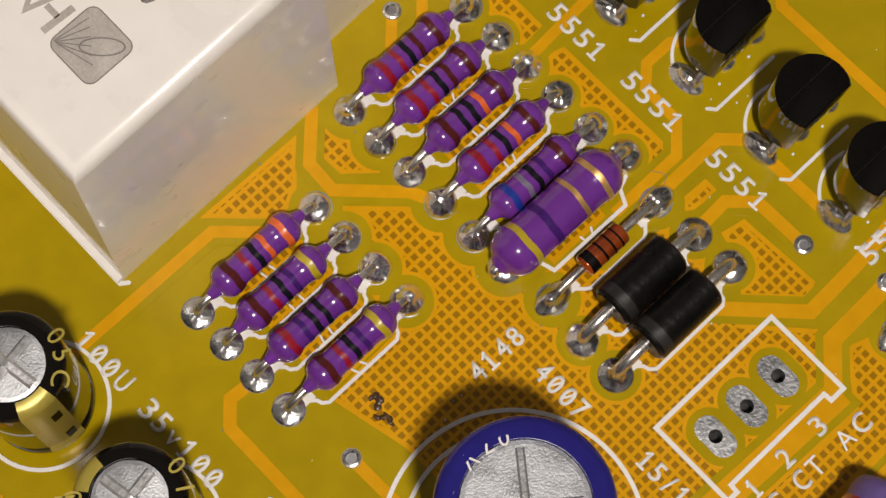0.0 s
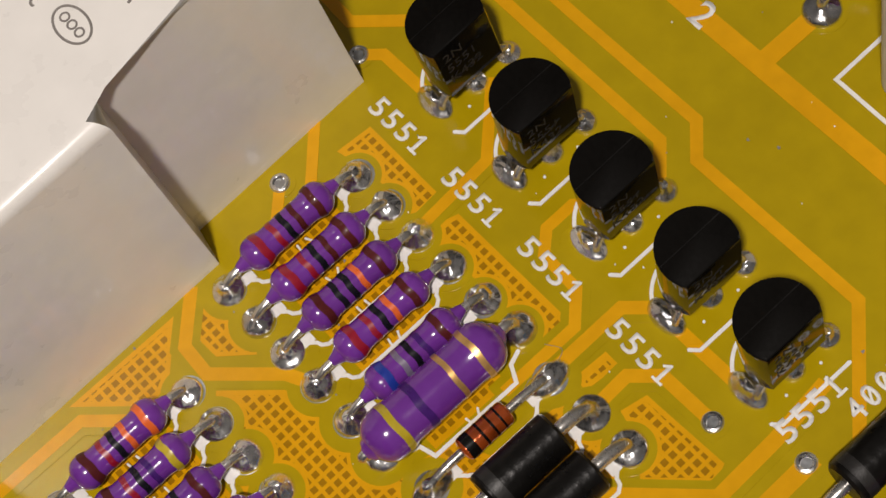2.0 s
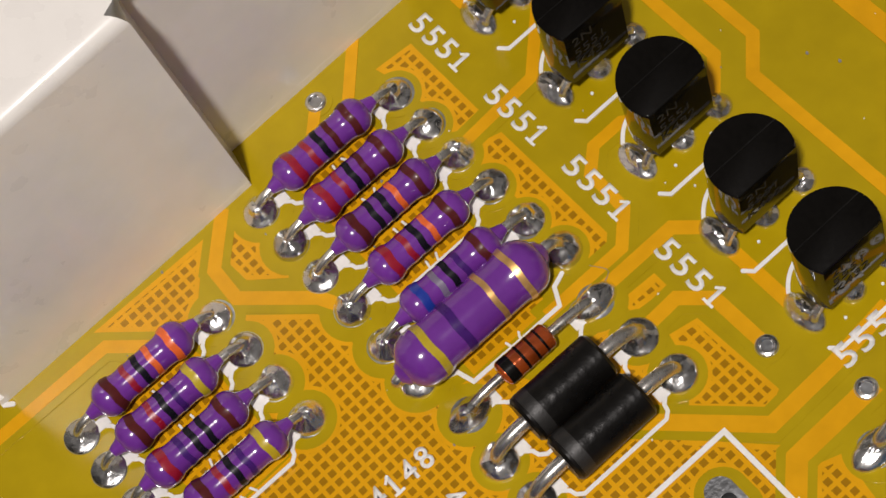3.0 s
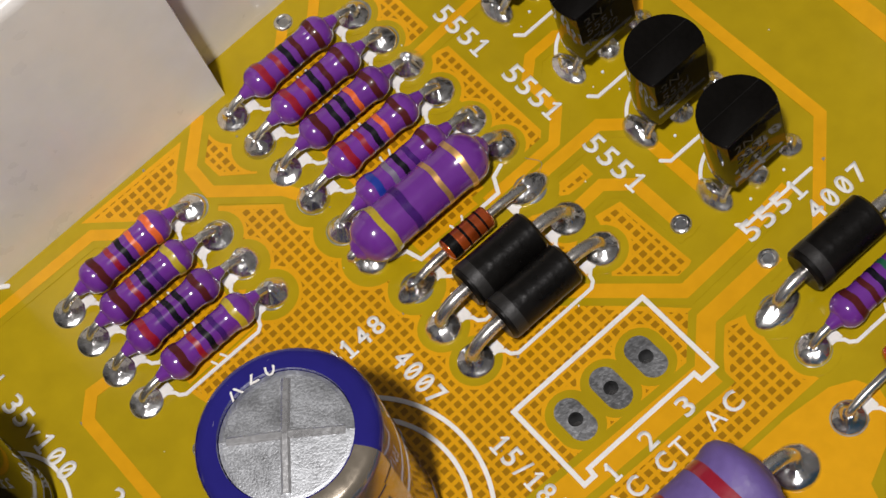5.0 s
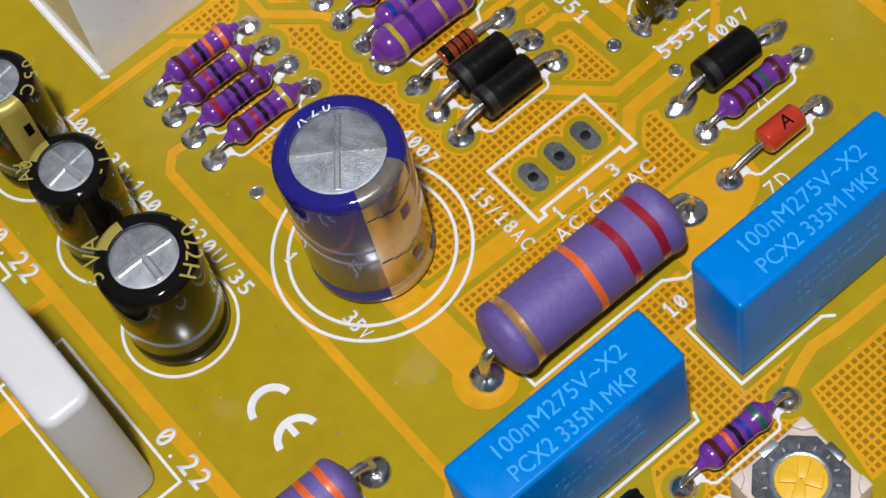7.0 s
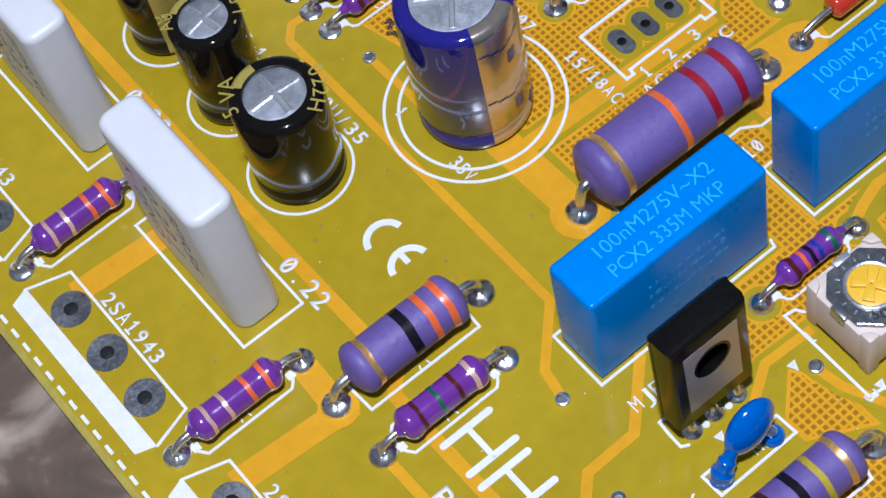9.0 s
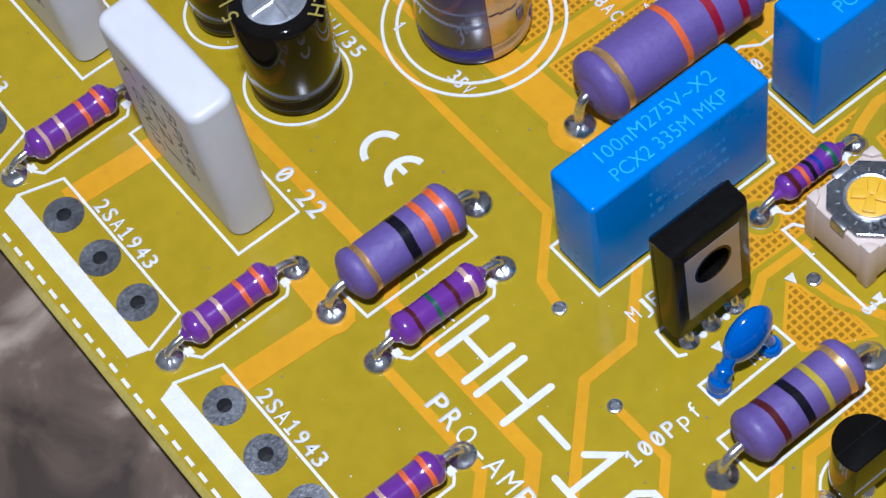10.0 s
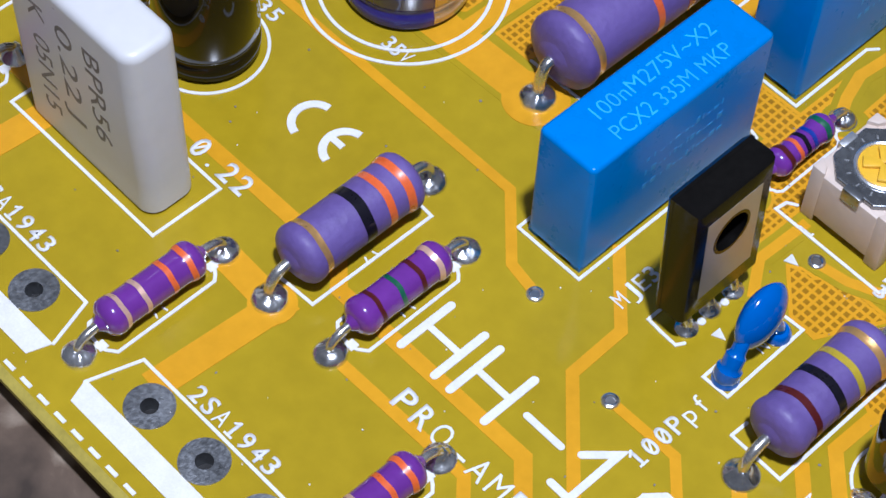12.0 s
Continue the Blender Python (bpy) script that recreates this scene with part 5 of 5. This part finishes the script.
# small transistors
for x, y in ((-17.9, 66.6), (-11.4, 66.65), (-4.95, 66.9), (1.35, 66.95), (7.5, 67.15), (59.6, 31.3)):
    silk("print_arc", circle(x - 0.3, y, 3.0, 18, 150, 238), 0.18)
    silk("print_outline", [(x + 1.5, y - 3.0), (x + 1.95, y - 2.6), (x + 1.95, y + 2.4)], 0.18)
    for dy in (-1.3, 1.3):
        part("print_dot", disc(x + 0.9, y + dy, 0.09, 0, lift(ZS), 12), SILK, board, smooth=False)
silk("print_outline", [(41.2, 28.5), (40.0, 28.6), (40.0, 30.4)], 0.2)
silk("print_outline", [(41.0, 28.5), (42.6, 28.45), (42.9, 29.0)], 0.2)
for yy in (31.1, 33.4):
    part("print_dot", disc(42.5, yy, 0.3, 0, lift(ZS), 12), SILK, board, smooth=False)
silk("print_outline", [(45.5, 28.0), (47.6, 28.05), (47.5, 35.6), (45.5, 35.5)], 0.2, True)
silk("print_outline", [(40.5, 43.1), (39.85, 42.7), (39.7, 41.75), (49.0, 41.65), (49.3, 43.2)], 0.2)
for x, y in ((44.0, 31.2), (43.3, 39.3), (48.9, 43.0)):
    silk("print_arrow", [(x - 0.2, y - 0.2), (x + 0.25, y), (x - 0.2, y + 0.2)], 0.24, True)

text("5551", -21.3, 60.95, 1.25, 4.4)
text("5551", -14.75, 61.0, 1.25, 4.4)
text("5551", -8.4, 61.2, 1.25, 4.6)
text("5551", -1.25, 61.4, 1.25, 4.6)
text("5551", 10.45, 64.0, 1.3, 4.5, 90)
text("4007", 12.15, 67.5, 1.25, 4.1, 90)
text("4148", -0.65, 41.8, 1.25, 3.9, 90)
text("4007", 1.1, 44.45, 1.25, 3.9)
text("15/18AC", 9.1, 45.15, 1.2, 6.6)
text("1", 15.6, 48.9, 1.2, 0.55, 90)
text("2", 15.6, 51.4, 1.2, 0.8, 90)
text("3", 15.6, 54.2, 1.2, 0.8, 90)
text("AC", 17.15, 47.7, 1.2, 2.3, 90)
text("CT", 17.2, 51.1, 1.2, 2.1, 90)
text("AC", 17.25, 54.7, 1.2, 2.4, 90)
text("100U 35v100", -19.2, 25.85, 1.3, 12.3)
text("220U/35", -4.3, 27.0, 1.25, 8.2)
text("35V", 10.6, 31.4, 1.25, 2.5)
text("1", 3.6, 31.2, 1.1, 0.5)
text("0.22", 8.6, 15.0, 1.65, 5.6)
text("0.22", -14.4, 15.0, 1.65, 5.6)
for g in (-22.97, 0.0, 22.97):
    text("2SA1943", 1.0 + g, 2.25, 1.3, 8.0)
text("PRO-AMPLFIER", 33.1, 11.55, 1.7, 20.2)
text("100Ppf", 47.4, 20.0, 1.35, 6.8, 90)
text("MJE3", 38.3, 27.9, 1.3, 3.9, 90)
text("MPSA", 55.9, 25.5, 1.2, 3.4)
text("10", 27.4, 49.5, 1.3, 1.7, 90)
text("ZD", 25.2, 61.7, 1.4, 2.0, 90)
text("1", 42.9, 41.6, 1.1, 0.5, 90)
text("3", 48.7, 41.3, 1.1, 0.8)
text("VR", 51.0, 42.6, 1.2, 1.8)
text("NF", 47.0, 32.2, 1.2, 1.7, 90)
text("2", -11.9, 77.9, 1.7, 1.1)
# large stroke letters
for x in (30.4, 35.05):
    silk("large_letter", [(x, 15.1), (x, 19.65)], 0.5)
    silk("large_letter", [(x + 3.2, 15.1), (x + 3.2, 19.65)], 0.5)
    silk("large_letter", [(x, 17.45), (x + 3.2, 17.45)], 0.4)
silk("large_letter", [(39.8, 17.42), (42.9, 17.4)], 0.42)
silk("large_letter", [(44.25, 15.1), (47.5, 15.05)], 0.45)
silk("large_letter", [(45.85, 15.1), (45.85, 19.75), (44.2, 17.95)], 0.45)
silk("large_letter", [(49.9, 15.1), (51.9, 15.1), (52.8, 16.2), (52.8, 18.7), (51.9, 19.75), (49.9, 19.75), (49.0, 18.7), (49.0, 16.2)], 0.45, True)
silk("large_letter", [(49.3, 15.7), (52.5, 19.1)], 0.4)
for cx in (12.75, 16.05):
    part("conformity_arc", strip(circle(cx, 23.15, 1.62, 24, 98, 262), 0.60, 0.0, lift(ZS), caps=False), SILK, board, smooth=False)
part("conformity_bar", strip([(14.5, 23.15), (15.75, 23.15)], 0.52, 0.0, lift(ZS), caps=False), SILK, board, smooth=False)

# specks of dust and flux on the board
dust = bmesh.new()
for k in range(150):
    x, y, r = rng.uniform(-20, 60), rng.uniform(-4, 82), rng.uniform(0.03, 0.09)
    prism([(x + r * rng.uniform(0.5, 1.6) * math.cos(a), y + r * rng.uniform(0.5, 1.6) * math.sin(a)) for a in (0.3, 1.6, 2.8, 3.9, 5.3)], 0.0, 0.08, bm=dust)
tagged(part("dust", dust, INK, None, smooth=False), "dark specks of dust and flux on the board", "dust", kind="stuff")
light_dust = bmesh.new()
for k in range(110):
    x, y, r = rng.uniform(-20, 60), rng.uniform(-4, 82), rng.uniform(0.025, 0.06)
    prism([(x + r * rng.uniform(0.5, 1.6) * math.cos(a), y + r * rng.uniform(0.5, 1.6) * math.sin(a)) for a in (0.3, 1.6, 2.8, 3.9, 5.3)], 0.0, 0.09, bm=light_dust)
tagged(part("dust", light_dust, SILK, None, smooth=False), "pale specks of dust lying on the board", "dust", kind="stuff")
lint = thing("lint", -3.6, 36.3, 0.0, "brown crumb of burnt flux lying on the board", "debris")
bm = bmesh.new()
for k in range(11):
    q = bmesh.ops.create_icosphere(bm, subdivisions=2, radius=1.0)["verts"]
    c = Vector((-0.9 + 0.2 * k + rng.uniform(-0.1, 0.1), 0.3 * math.sin(k * 0.9) + (0.25 if k < 5 else -0.1), 0.12))
    sx, sy, sz = rng.uniform(0.12, 0.32), rng.uniform(0.1, 0.3) * (1 if k < 7 else 0.5), rng.uniform(0.08, 0.2)
    for v in q:
        n = 1 + 0.35 * noise.noise(v.co * 2.5 + c * 3)
        v.co = c + Vector((v.co.x * sx, v.co.y * sy, max(-0.1, v.co.z * sz))) * n
part("crumb", bm, material("burnt flux", (0.075, 0.04, 0.02), 0.35, grain=0.5, scale=3, bump=0.5, bump_scale=3), lint)
hair = thing("hair_fibre", -3.0, 58.5, 0.0, "thin dark fibre caught on the board", "debris")
part("fibre", tube(smooth_path([(0, 0, 0.25), (0.9, 0.5, 0.12), (1.25, -0.6, 0.1), (0.9, -1.9, 0.1), (1.3, -3.0, 0.1)], 10), 0.018, 6), INK, hair)
